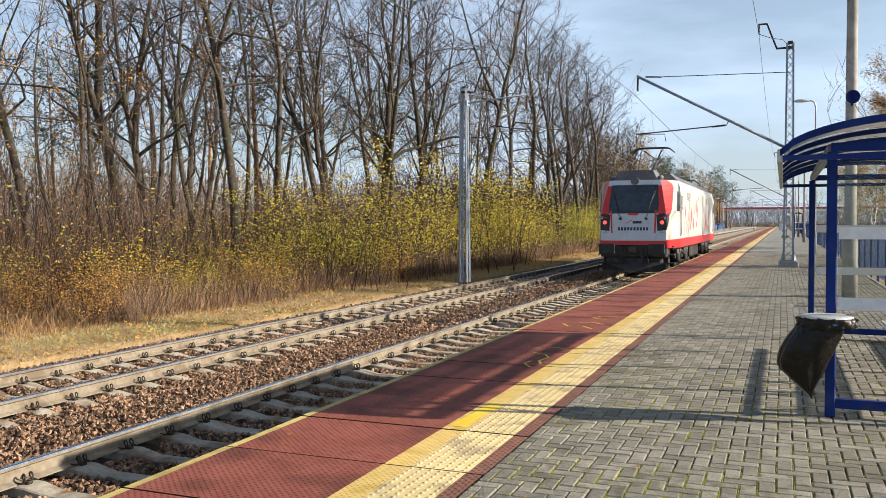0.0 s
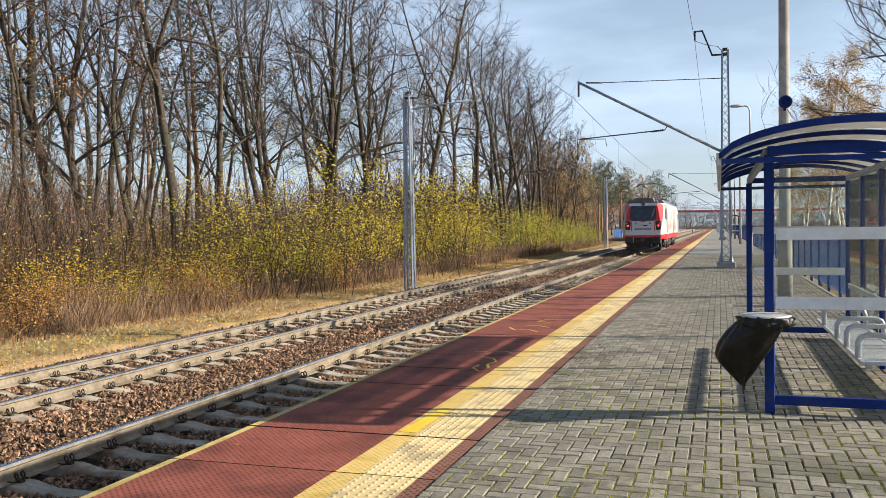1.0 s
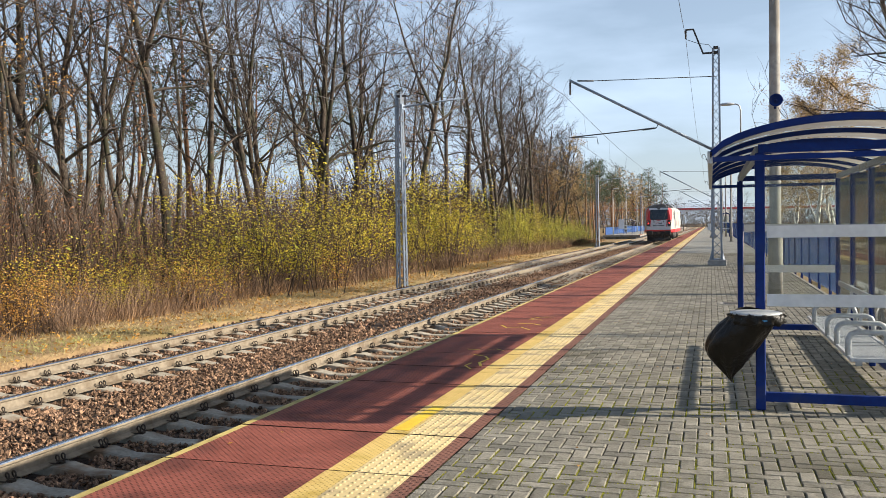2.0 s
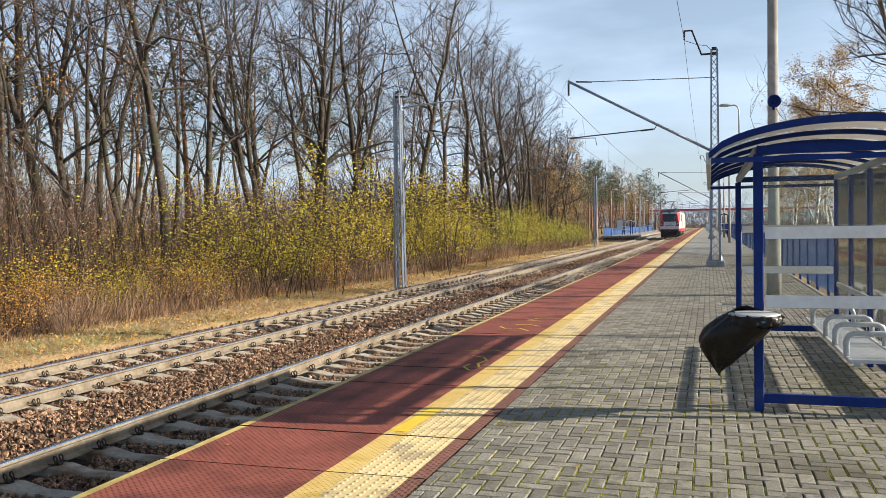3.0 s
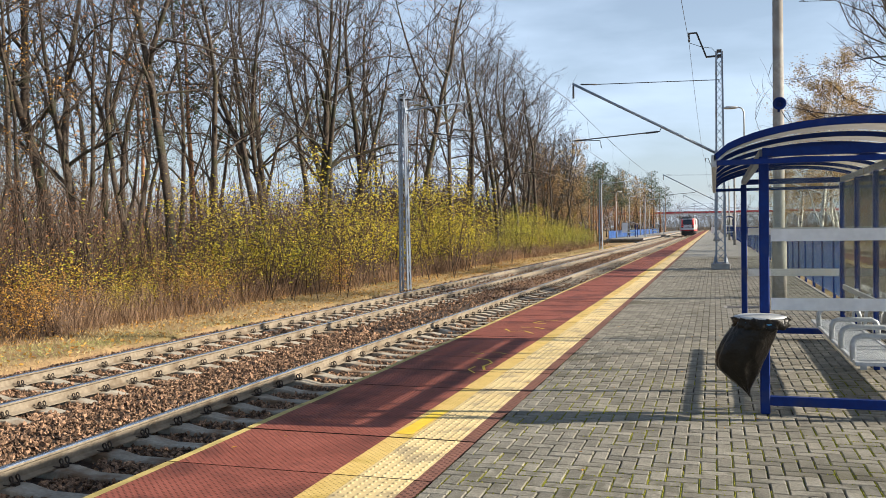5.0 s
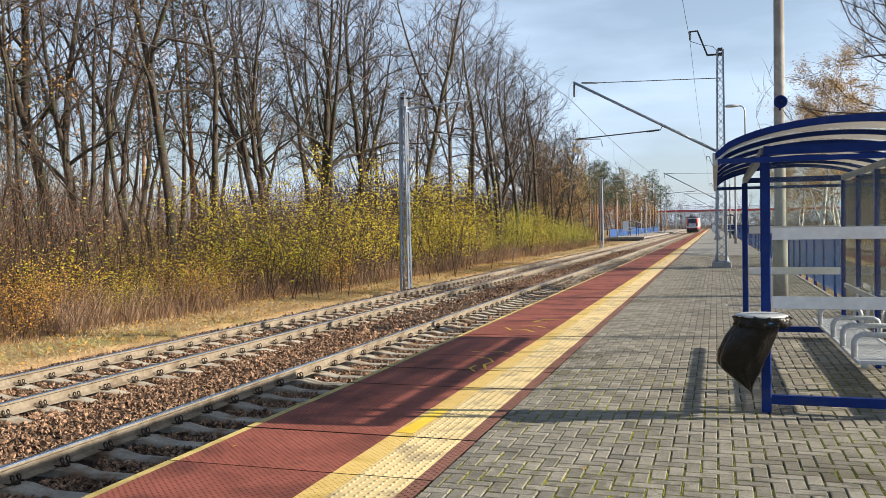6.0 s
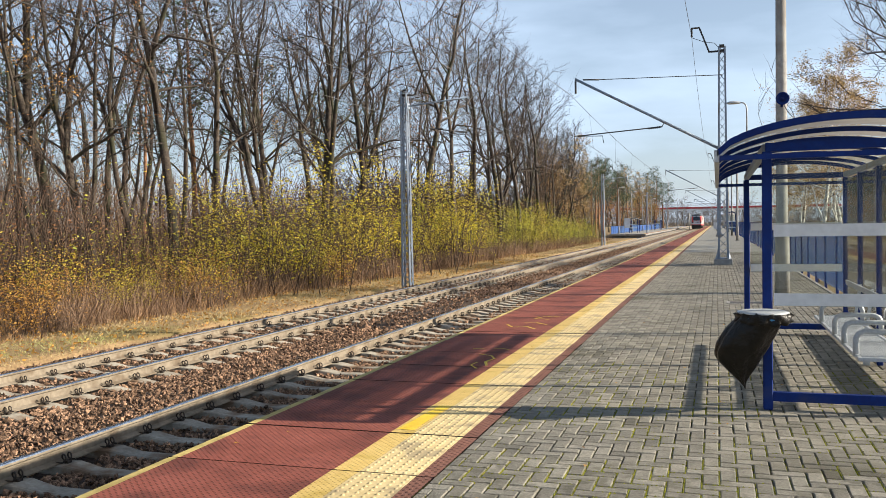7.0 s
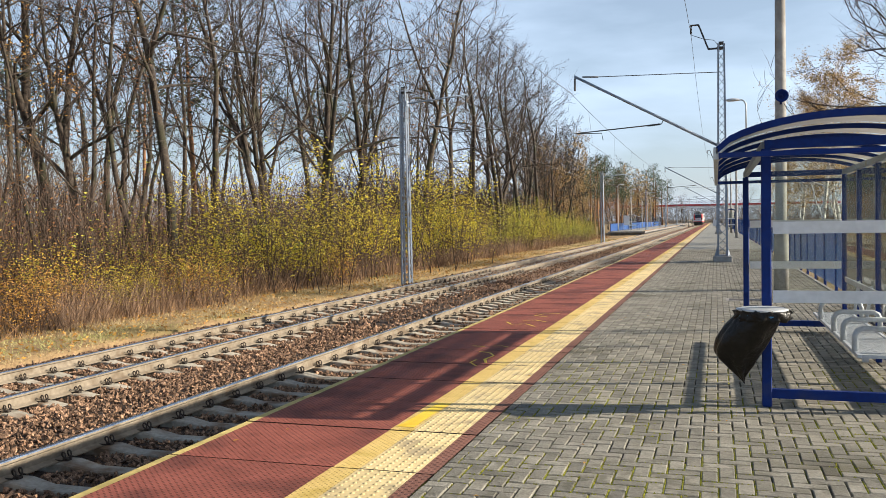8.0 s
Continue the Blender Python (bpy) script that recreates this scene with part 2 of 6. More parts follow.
M["roof_grey"] = surf("loco_roof", (0.07, 0.073, 0.08), (0.15, 0.15, 0.158), 2, 0.55, bump=0.06)
M["screen"] = surf("dark_glass", (0.022, 0.032, 0.045), (0.045, 0.060, 0.078), 1, 0.06, bump=0)
M["letters"] = surf("dark_letters", (0.02, 0.03, 0.06), (0.03, 0.05, 0.09), 5, 0.5, bump=0)
M["tail"] = glow("tail_light", (1.0, 0.06, 0.05), 1.3)
M["glass"] = clear("shelter_glass", (0.93, 0.95, 0.93), 0.03, haze=0.015, haze_colour=(0.5, 0.52, 0.5))
M["poly"] = clear("roof_polycarbonate", (0.30, 0.285, 0.25), 0.2, haze=0.55, haze_colour=(0.62, 0.58, 0.50))
M["acrylic"] = clear("blue_acrylic", (0.05, 0.16, 0.42), 0.15, haze=0.55, haze_colour=(0.012, 0.060, 0.19))
M["bark"] = surf("bark", (0.028, 0.022, 0.018), (0.125, 0.099, 0.078), 5, 0.95, bump=0.9, fine=5, spread=0.3, stain=(0.055, 0.055, 0.032), stain_scale=1.0)
M["twig"] = surf("twig", (0.030, 0.023, 0.019), (0.105, 0.080, 0.063), 3, 0.9, bump=0, spread=0.3)
M["birch"] = surf("birch_bark", (0.50, 0.48, 0.44), (0.72, 0.70, 0.66), 2, 0.8, bump=0.3, stain=(0.06, 0.055, 0.05), stain_scale=5, stain_at=0.58)
M["pine_bark"] = surf("pine_bark", (0.15, 0.075, 0.04), (0.32, 0.17, 0.09), 4, 0.95, bump=0.8, fine=5, spread=0.2)
M["stalk"] = surf("dry_stalk", (0.17, 0.095, 0.047), (0.42, 0.255, 0.125), 0.5, 0.9, bump=0, spread=0.45, island=True, stain=(0.15, 0.095, 0.06), stain_scale=0.3)
M["stem"] = surf("brown_stem", (0.14, 0.088, 0.058), (0.34, 0.225, 0.145), 0.5, 0.9, bump=0, spread=0.4, island=True)
M["branch"] = surf("bush_branch", (0.034, 0.024, 0.018), (0.118, 0.080, 0.056), 0.8, 0.9, bump=0, spread=0.4, island=True)
M["straw"] = surf("straw", (0.33, 0.255, 0.125), (0.53, 0.42, 0.225), 0.5, 0.9, bump=0, spread=0.35, island=True, stain=(0.32, 0.32, 0.12), stain_scale=0.3, stain_at=0.6)
M["leaf_yellow"] = leafy("leaf_yellow", (0.46, 0.43, 0.040), (0.80, 0.60, 0.050), 0.48)
M["leaf_green"] = leafy("leaf_green", (0.35, 0.41, 0.045), (0.67, 0.57, 0.065), 0.48)
M["leaf_olive"] = leafy("leaf_olive", (0.17, 0.24, 0.05), (0.36, 0.34, 0.07), 0.45)
M["leaf_orange"] = leafy("leaf_orange", (0.34, 0.15, 0.03), (0.62, 0.36, 0.07))
M["leaf_birch"] = leafy("leaf_birch", (0.30, 0.19, 0.075), (0.50, 0.345, 0.13))
M["leaf_brown"] = leafy("leaf_brown", (0.22, 0.10, 0.04), (0.38, 0.17, 0.06))
M["needle"] = leafy("needle", (0.025, 0.05, 0.022), (0.07, 0.10, 0.04), 0.15)
M["far_wood"] = surf("far_wood", (0.055, 0.036, 0.026), (0.145, 0.098, 0.070), 0.1, 0.95, bump=0, spread=0.2, island=True, stain=(0.16, 0.11, 0.06), stain_scale=0.03)
M["brush"] = surf("brown_brush", (0.075, 0.042, 0.027), (0.21, 0.125, 0.080), 0.4, 0.9, bump=0, spread=0.5, island=True, stain=(0.20, 0.13, 0.055), stain_scale=0.12)
# distance haze is put into this paler base colour
M["hazy_wood"] = surf("haze_tinted_wood", (0.20, 0.185, 0.17), (0.34, 0.31, 0.28), 0.1, 0.95, bump=0, spread=0.25, island=True)
M["moss"] = surf("moss", (0.13, 0.15, 0.012), (0.30, 0.29, 0.030), 20, 0.95, bump=0.3, island=True, spread=0.3)
M["paint"] = surf("road_paint", (0.66, 0.42, 0.02), (0.80, 0.58, 0.05), 8, 0.6, bump=0.1)
M["bridge_red"] = surf("bridge_red", (0.46, 0.05, 0.06), (0.58, 0.09, 0.10), 0.5, 0.6, bump=0.02)
M["sign_blue"] = surf("sign_blue", (0.012, 0.06, 0.22), (0.02, 0.09, 0.30), 2, 0.4, bump=0)


# ---- mesh building ----
class Build:
    """Collects vertices and faces of one mesh; every face keeps the number of its material."""

    def __init__(self):
        self.v, self.f, self.m, self.s = [], [], [], []

    def add(self, verts, faces, mat=0, smooth=False):
        o = len(self.v)
        self.v.extend(tuple(p) for p in verts)
        for f in faces:
            self.f.append(tuple(i + o for i in f))
            self.m.append(mat)
            self.s.append(smooth)
        return self

    def box(self, a, b, mat=0, bevel=0.0):
        """A block from corner a to corner b, its edges cut off by bevel."""
        (x0, y0, z0), (x1, y1, z1) = a, b
        c = min(bevel, (x1 - x0) / 2.1, (y1 - y0) / 2.1, (z1 - z0) / 2.1)
        if c <= 0:
            v = [(x, y, z) for z in (z0, z1) for y in (y0, y1) for x in (x0, x1)]
            return self.add(v, [(0, 2, 3, 1), (4, 5, 7, 6), (0, 1, 5, 4), (2, 6, 7, 3), (0, 4, 6, 2), (1, 3, 7, 5)], mat)

        def ring(z, i):
            return [(x0 + i + c, y0 + i, z), (x1 - i - c, y0 + i, z), (x1 - i, y0 + i + c, z), (x1 - i, y1 - i - c, z), (x1 - i - c, y1 - i, z), (x0 + i + c, y1 - i, z), (x0 + i, y1 - i - c, z), (x0 + i, y0 + i + c, z)]

        v = ring(z0, c / 2) + ring(z0 + c, 0) + ring(z1 - c, 0) + ring(z1, c / 2)
        f = [tuple(range(7, -1, -1)), tuple(range(24, 32))]
        for k in range(3):
            f += [(8 * k + i, 8 * k + (i + 1) % 8, 8 * k + 8 + (i + 1) % 8, 8 * k + 8 + i) for i in range(8)]
        return self.add(v, f, mat)

    def tube(self, pts, radii, sides=8, mat=0, caps=True, smooth=True):
        """A round bar along pts with a radius at each."""
        pts = [Vector(p) for p in pts]
        if isinstance(radii, (int, float)):
            radii = [radii] * len(pts)
        v, f = [], []
        side = None
        for i, p in enumerate(pts):
            d = (pts[min(i + 1, len(pts) - 1)] - pts[max(i - 1, 0)]).normalized()
            if side is None:
                side = d.orthogonal().normalized()
            side = (side - d * side.dot(d)).normalized()
            up = d.cross(side)
            for k in range(sides):
                a = 2 * math.pi * k / sides
                v.append(p + (side * math.cos(a) + up * math.sin(a)) * radii[i])
        for i in range(len(pts) - 1):
            for k in range(sides):
                f.append((i * sides + k, i * sides + (k + 1) % sides, (i + 1) * sides + (k + 1) % sides, (i + 1) * sides + k))
        if caps:
            f += [tuple(range(sides - 1, -1, -1)), tuple((len(pts) - 1) * sides + k for k in range(sides))]
        return self.add(v, f, mat, smooth)

    def bar(self, p, q, w, h, mat=0):
        """A rectangular bar from p to q, w wide and h high."""
        p, q = Vector(p), Vector(q)
        d = (q - p).normalized()
        side = d.cross(Vector((0, 0, 1)))
        side = side.normalized() if side.length > 0.01 else Vector((1, 0, 0))
        up = side.cross(d)
        v = [e + side * sx * w / 2 + up * sz * h / 2 for e in (p, q) for sx, sz in ((-1, -1), (1, -1), (1, 1), (-1, 1))]
        return self.add(v, [(0, 1, 2, 3), (7, 6, 5, 4), (0, 4, 5, 1), (1, 5, 6, 2), (2, 6, 7, 3), (3, 7, 4, 0)], mat)

    def sweep(self, outline, stations, mat=0, mats=None, caps=True, smooth=False):
        """Joins an outline of (x, z) through stations of (y, scale_x, scale_z, shift_x, shift_z)."""
        n = len(outline)
        v = [(x * sx + dx, y, z * sz + dz) for y, sx, sz, dx, dz in stations for x, z in outline]
        o = len(self.v)
        self.v.extend(v)
        for i in range(len(stations) - 1):
            for k in range(n):
                self.f.append((o + i * n + k, o + i * n + (k + 1) % n, o + (i + 1) * n + (k + 1) % n, o + (i + 1) * n + k))
                self.m.append(mats[k] if mats else mat)
                self.s.append(smooth)
        if caps:
            self.f += [tuple(o + k for k in range(n - 1, -1, -1)), tuple(o + (len(stations) - 1) * n + k for k in range(n))]
            self.m += [mat, mat]
            self.s += [False, False]
        return self

    def mesh(self, name, mats):
        me = bpy.data.meshes.new(name)
        me.from_pydata(self.v, [], self.f)
        for m in mats if isinstance(mats, (list, tuple)) else [mats]:
            me.materials.append(m)
        me.polygons.foreach_set("material_index", self.m)
        me.polygons.foreach_set("use_smooth", self.s)
        me.update()
        return me


def thing(name, label, category, group="", kind="", at=None):
    ob = tagged(new(name), label, category, group, kind)
    ob.empty_display_size = 0.1
    if at is not None:
        ob.matrix_basis = at
    return ob


def part(name, built, mats, parent, label="", at=None):
    """Links a mesh as one part under a thing or a part."""
    me = built.mesh(name, mats) if isinstance(built, Build) else built
    ob = new(name, me)
    ob.parent = parent
    if at is not None:
        ob.matrix_basis = at
    if label:
        ob["label"] = label
    return ob


def solo(name, built, mats, label, category, group="", kind="", at=None):
    me = built.mesh(name, mats) if isinstance(built, Build) else built
    ob = tagged(new(name, me), label, category, group, kind)
    if at is not None:
        ob.matrix_basis = at
    return ob


rng = random.Random(7)
nrg = np.random.default_rng(7)


def quick_mesh(name, verts, faces, mat):
    """A mesh from arrays: verts (n, 3), faces (m, 3 or 4)."""
    me = bpy.data.meshes.new(name)
    k = faces.shape[1]
    me.vertices.add(len(verts))
    me.vertices.foreach_set("co", np.asarray(verts, dtype=np.float32).ravel())
    me.loops.add(faces.size)
    me.loops.foreach_set("vertex_index", faces.astype(np.int32).ravel())
    me.polygons.add(len(faces))
    me.polygons.foreach_set("loop_start", np.arange(0, faces.size, k, dtype=np.int32))
    me.polygons.foreach_set("use_smooth", np.zeros(len(faces), dtype=bool))
    me.update(calc_edges=True)
    me.materials.append(mat)
    return me

# ---- ground and trackbed ----
RAIL = -0.475          # top of the rails; the platform's surface is 0
SEAT = RAIL - 0.172   # underside of the rails, top of the sleepers' seats
NEAR, FAR = -5.24, -9.03  # axes of the two tracks
EDGE = -3.58          # platform edge
END = 330.0           # end of the platform


def ground_height(x, y):
    if -11.8 < x < 2.4 and y < END + 40:
        return -1.35
    h = -0.80 if x < 0 else -0.75
    far = max(0.0, abs(x) - 18) * 0.012
    return h + 0.10 * noise.noise((x * 0.25, y * 0.25, 0)) + min(far, 1.5) * (0.6 + noise.noise((x * 0.03, y * 0.03, 4)))


def build_ground():
    xs = [-1500, -700, -350, -180, -110, -80] + [-62 + 2.5 * i for i in range(16)] + [-22 + 0.8 * i for i in range(13)] + [-11.81, -11.79, -7, -3, 2.39, 2.41, 3.2, 4.5, 6, 8, 11, 15, 20, 28, 40, 60, 90, 150, 300, 700, 1500]
    ys = [-300, -120, -50, -20] + [-10 + 1.6 * i for i in range(60)] + [90 + 8 * i for i in range(36)] + [390, 430, 500, 650, 900, 1500, 2600]
    b = Build()
    v = [(x, y, ground_height(x, y)) for y in ys for x in xs]
    n = len(xs)
    f = [(j * n + i, j * n + i + 1, (j + 1) * n + i + 1, (j + 1) * n + i) for j in range(len(ys) - 1) for i in range(n - 1)]
    b.add(v, f, 0, True)
    solo("ground", b, M["ground"], "brown leaf litter and dry grass beside the railway", "ground", kind="structure")


build_ground()


def bed_height(x):
    if x < -10.75:
        return SEAT - 0.03 + (x + 10.75) * 0.30
    mid = math.exp(-((x - (NEAR + FAR) / 2) / 0.55) ** 2) * 0.06
    return SEAT - (0.085 if x > NEAR - 1.0 else 0.055) + mid


def build_bed():
    xs = [-11.95 + 0.2 * i for i in range(43)]
    ys = [-8 + 0.35 * i for i in range(150)] + [45 + 4 * i for i in range(95)]
    v = [(x, y, bed_height(x) + 0.012 * noise.noise((x * 4, y * 4, 1))) for y in ys for x in xs]
    n = len(xs)
    b = Build()
    for j in range(len(ys) - 1):
        # the near stretch takes the bed colour with gap shade painted in
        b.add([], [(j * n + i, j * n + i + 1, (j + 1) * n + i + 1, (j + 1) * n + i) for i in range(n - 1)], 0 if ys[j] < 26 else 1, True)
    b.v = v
    solo("trackbed", b, [M["gap_shaded_bed"], M["ballast_far"]], "brown crushed stone trackbed under two railway tracks", "trackbed", kind="structure")


build_bed()


def build_stones():
    """Loose ballast: broken stones between and beside the sleepers."""
    n1, n2 = 54000, 22000
    y = np.concatenate([np.where(nrg.random(n1) < 0.12, -7 + 10.5 * nrg.random(n1), 3.5 + 13 * nrg.random(n1) ** 1.15), 16 + 64 * nrg.random(n2) ** 1.3])
    x = -11.6 + 7.95 * nrg.random(n1 + n2)
    size = np.concatenate([0.016 + 0.015 * nrg.random(n1), 0.024 + 0.018 * nrg.random(n2)])
    # keep the sleepers' tops bare
    ys = np.where(x < (NEAR + FAR) / 2, y - 0.33, y + 0.05)
    on = (np.abs((ys / 0.6) - np.round(ys / 0.6)) * 0.6 < 0.105) & ((np.abs(x - NEAR) < 1.27) | (np.abs(x - FAR) < 1.27))
    keep = ~on
    for c in (NEAR, FAR):
        for s in (-0.75, 0.75):
            keep &= np.abs(x - c - s) > 0.085
    x, y, size = x[keep], y[keep], size[keep]
    z = np.array([bed_height(a) for a in x]) + size * (0.2 + 1.1 * nrg.random(len(x)))
    base = np.array([(1.15, 0, 0.2), (0.3, 0.95, -0.3), (-0.9, 0.5, 0.3), (-0.75, -0.75, -0.25), (0.5, -0.9, 0.35), (0.2, 0.1, 0.7), (-0.2, -0.1, -0.7)])
    tri = np.array([(0, 1, 5), (1, 2, 5), (2, 3, 5), (3, 4, 5), (4, 0, 5), (1, 0, 6), (2, 1, 6), (3, 2, 6), (4, 3, 6), (0, 4, 6)])
    k = len(x)
    pts = base[None] * (0.65 + 0.7 * nrg.random((k, 7, 1))) * np.stack([0.8 + 0.6 * nrg.random(k), 0.7 + 0.5 * nrg.random(k), 0.6 + 0.5 * nrg.random(k)], 1)[:, None]
    q = nrg.normal(size=(k, 4))
    q /= np.linalg.norm(q, axis=1)[:, None]
    w, a, b, c = q.T
    rot = np.stack([1 - 2 * (b * b + c * c), 2 * (a * b - c * w), 2 * (a * c + b * w), 2 * (a * b + c * w), 1 - 2 * (a * a + c * c), 2 * (b * c - a * w), 2 * (a * c - b * w), 2 * (b * c + a * w), 1 - 2 * (a * a + b * b)], 1).reshape(k, 3, 3)
    pts = np.einsum("kij,knj->kni", rot, pts) * size[:, None, None] + np.stack([x, y, z], 1)[:, None]
    faces = (tri[None] + 7 * np.arange(k)[:, None, None]).reshape(-1, 3)
    solo("ballast", quick_mesh("ballast", pts.reshape(-1, 3), faces, M["stone"]), None, "loose brown and grey crushed ballast stones", "ballast", kind="stuff")


build_stones()


# ---- tracks ----
def rail_mesh():
    half = [(0.075, 0.0), (0.075, 0.012), (0.012, 0.035), (0.009, 0.12), (0.034, 0.135), (0.036, 0.156), (0.031, 0.166), (0.018, 0.1708), (0.0, 0.172)]
    o = half[:-1] + [(-x, z) for x, z in reversed(half[:-1])]
    mats = [0] * len(o)
    for k in range(5, 10):
        mats[k] = 1
    b = Build()
    b.sweep(o, [(-20, 1, 1, 0, 0), (60, 1, 1, 0, 0), (430, 1, 1, 0, 0)], mats=mats)
    return b.mesh("rail", [M["rail_side"], M["rail_top"]])


def sleeper_build():
    """Pre-stressed concrete sleeper: thick under the rails, waisted in the middle, tapering ends."""
    b = Build()
    xs = [(-1.25, -0.075, 0.10), (-1.22, -0.05, 0.11), (-0.92, 0.0, 0.105), (-0.58, 0.0, 0.105), (-0.32, -0.045, 0.085), (0.32, -0.045, 0.085), (0.58, 0.0, 0.105), (0.92, 0.0, 0.105), (1.22, -0.05, 0.11), (1.25, -0.075, 0.10)]
    v, f = [], []
    for x, z, w in xs:
        v += [(x, -w - 0.04, -0.2), (x, -w - 0.012, z - 0.012), (x, -w, z), (x, w, z), (x, w + 0.012, z - 0.012), (x, w + 0.04, -0.2)]
    for i in range(len(xs) - 1):
        f += [(6 * i + k, 6 * i + k + 1, 6 * i + k + 7, 6 * i + k + 6) for k in range(5)]
    f += [(5, 4, 3, 2, 1, 0), tuple(range(6 * len(xs) - 6, 6 * len(xs)))]
    return b.add([(x, y, z) for x, y, z in v], [tuple(reversed(q)) for q in f])


def clip_build():
    """Sprung clip: a round bar in two coils on a pad, with its shoulder."""
    b = Build()
    pts = []
    for i in range(21):
        a = 2 * math.pi * 2 * i / 20 - 1.2
        pts.append((0.037 * math.cos(a) + 0.012, -0.075 + 0.15 * i / 20, 0.050 + 0.037 * math.sin(a)))
    b.tube([(-0.05, -0.085, 0.018)] + pts + [(-0.05, 0.085, 0.018)], 0.0085, 5)
    b.box((-0.02, -0.03, -0.005), (0.045, 0.03, 0.022), 0, 0.006)
    return b


RAIL_MESH = rail_mesh()
SLEEPER = sleeper_build().mesh("sleeper", M["sleeper"])
CLIP = clip_build().mesh("clip", M["clip"])


def build_track(axis, label, shift):
    root = thing("railway_track", label, "railway track", "railway tracks", at=pose(axis, 0, SEAT))
    for s in (-0.7525, 0.7525):
        part("rail", RAIL_MESH, None, root, "brown rail with a polished running surface", pose(s, 0, 0))
    for i in range(4, 150):
        sl = part("sleeper", SLEEPER, None, root, at=pose(0, 0.6 * i + shift, -0.002))
        if i < 62:
            for s in (-0.7525, 0.7525):
                for d in (-1, 1):
                    if axis == NEAR and s > 0:
                        continue
                    part("clip", CLIP, None, sl, at=pose(s + d * 0.085, 0, 0.004, 0, 0, 0 if d > 0 else 180))
    far = Build()
    src = sleeper_build()
    for i in list(range(-12, 4)) + list(range(150, 640)):
        far.add([(x, y + 0.6 * i + shift, z) for x, y, z in src.v], src.f)
    ob = part("distant_sleeper_row", far, M["sleeper"], root)
    ob["kind"] = "stuff"


build_track(NEAR, "concrete-sleepered track beside the platform edge", -0.05)
build_track(FAR, "concrete-sleepered track beside the wooded verge", 0.33)

# ---- platform ----
PAVE_L, PAVE_R = -1.665, 2.25
platform = thing("platform", "station platform with red slabs, yellow bands and grey paving", "platform", kind="structure")


def slab_build(studs):
    b = Build()
    y0, y1 = 0.009, 0.991
    cols = [(-3.58, -3.495, 2, 0.0), (-3.495, -2.345, 0, 0.0), (-2.345, -2.16, 1, 0.0), (-2.16, -1.775, 3, 0.002), (-1.775, -1.668, 4, 0.0)]
    for x0, x1, m, z in cols:
        if m == 2:
            c = 0.02
            b.add([(x0, y0, -0.10), (x0, y1, -0.10), (x0, y0, -c), (x0, y1, -c), (x0 + c, y0, 0), (x0 + c, y1, 0), (x1, y0, 0), (x1, y1, 0)], [(0, 2, 3, 1), (2, 4, 5, 3), (4, 6, 7, 5)], m)
        else:
            b.add([(x0, y0, z), (x1, y0, z), (x1, y1, z), (x0, y1, z)], [(0, 1, 2, 3)], m)
    b.add([(-3.58, y0, 0), (-1.668, y0, 0), (-1.668, y0, -0.12), (-3.58, y0, -0.12)], [(3, 2, 1, 0)], 5)
    b.add([(-3.58, y1, 0), (-1.668, y1, 0), (-1.668, y1, -0.12), (-3.58, y1, -0.12)], [(0, 1, 2, 3)], 5)
    b.add([(-2.16, y0, 0), (-2.16, y1, 0), (-2.16, y1, 0.002), (-2.16, y0, 0.002)], [(0, 3, 2, 1)], 3)
    if studs:
        for i in range(6):
            for j in range(16):
                x = -2.128 + 0.064 * i
                y = 0.035 + 0.062 * j
                r0, r1, h = 0.0145, 0.0085, 0.0075
                ring0 = [(x + r0 * math.cos(a), y + r0 * math.sin(a), 0.002) for a in np.arange(7) * 0.8976]
                ring1 = [(x + r1 * math.cos(a), y + r1 * math.sin(a), h) for a in np.arange(7) * 0.8976]
                b.add(ring0 + ring1, [(k, (k + 1) % 7, 7 + (k + 1) % 7, 7 + k) for k in range(7)] + [tuple(range(7, 14))], 3, True)
    return b


SLAB_MATS = [M["red"], M["yellow"], M["edge"], M["cream"], M["brown"], M["slab_end"]]
SLAB_STUD = slab_build(True).mesh("slab", SLAB_MATS)
SLAB_FLAT = slab_build(False).mesh("slab_plain", SLAB_MATS)


def build_platform():
    # slabs lie a little uneven
    for i in range(-6, 150):
        tilt = rng.uniform(-0.12, 0.12)
        part("slab", SLAB_STUD if 2 <= i < 32 else SLAB_FLAT, None, platform, at=pose(rng.uniform(-0.004, 0.004), i - 0.08, rng.uniform(-0.002, 0.001), 0, tilt * 0.15, rng.uniform(-0.05, 0.05)))
    far, src = Build(), slab_build(False)
    for i in range(150, int(END)):
        o = len(far.v)
        far.v += [(x, y + i - 0.08, z) for x, y, z in src.v]
        far.f += [tuple(k + o for k in f) for f in src.f]
        far.m += src.m
        far.s += src.s
    part("distant_slab_row", far, SLAB_MATS, platform)["kind"] = "stuff"
    body = Build()
    body.box((EDGE + 0.10, -8, -1.4), (-1.72, END, -0.105))
    body.box((-1.72, -8, -1.4), (PAVE_R, END, -0.06))
    body.box((PAVE_R, -8, -1.4), (PAVE_R + 0.08, END, 0.012), 0, 0.01)
    part("platform_body", body, M["concrete"], platform)
    joint = Build()
    ys = [-8, 0, 2, 4, 6, 8, 12, 20, 45.3]
    for a, c in zip(ys, ys[1:]):
        joint.add([(-1.72, a, -0.017), (PAVE_R, a, -0.017), (PAVE_R, c, -0.017), (-1.72, c, -0.017)], [(0, 1, 2, 3)])
    part("joint_bed", joint, M["joint"], platform, "dark joints with yellow-green moss")


build_platform()


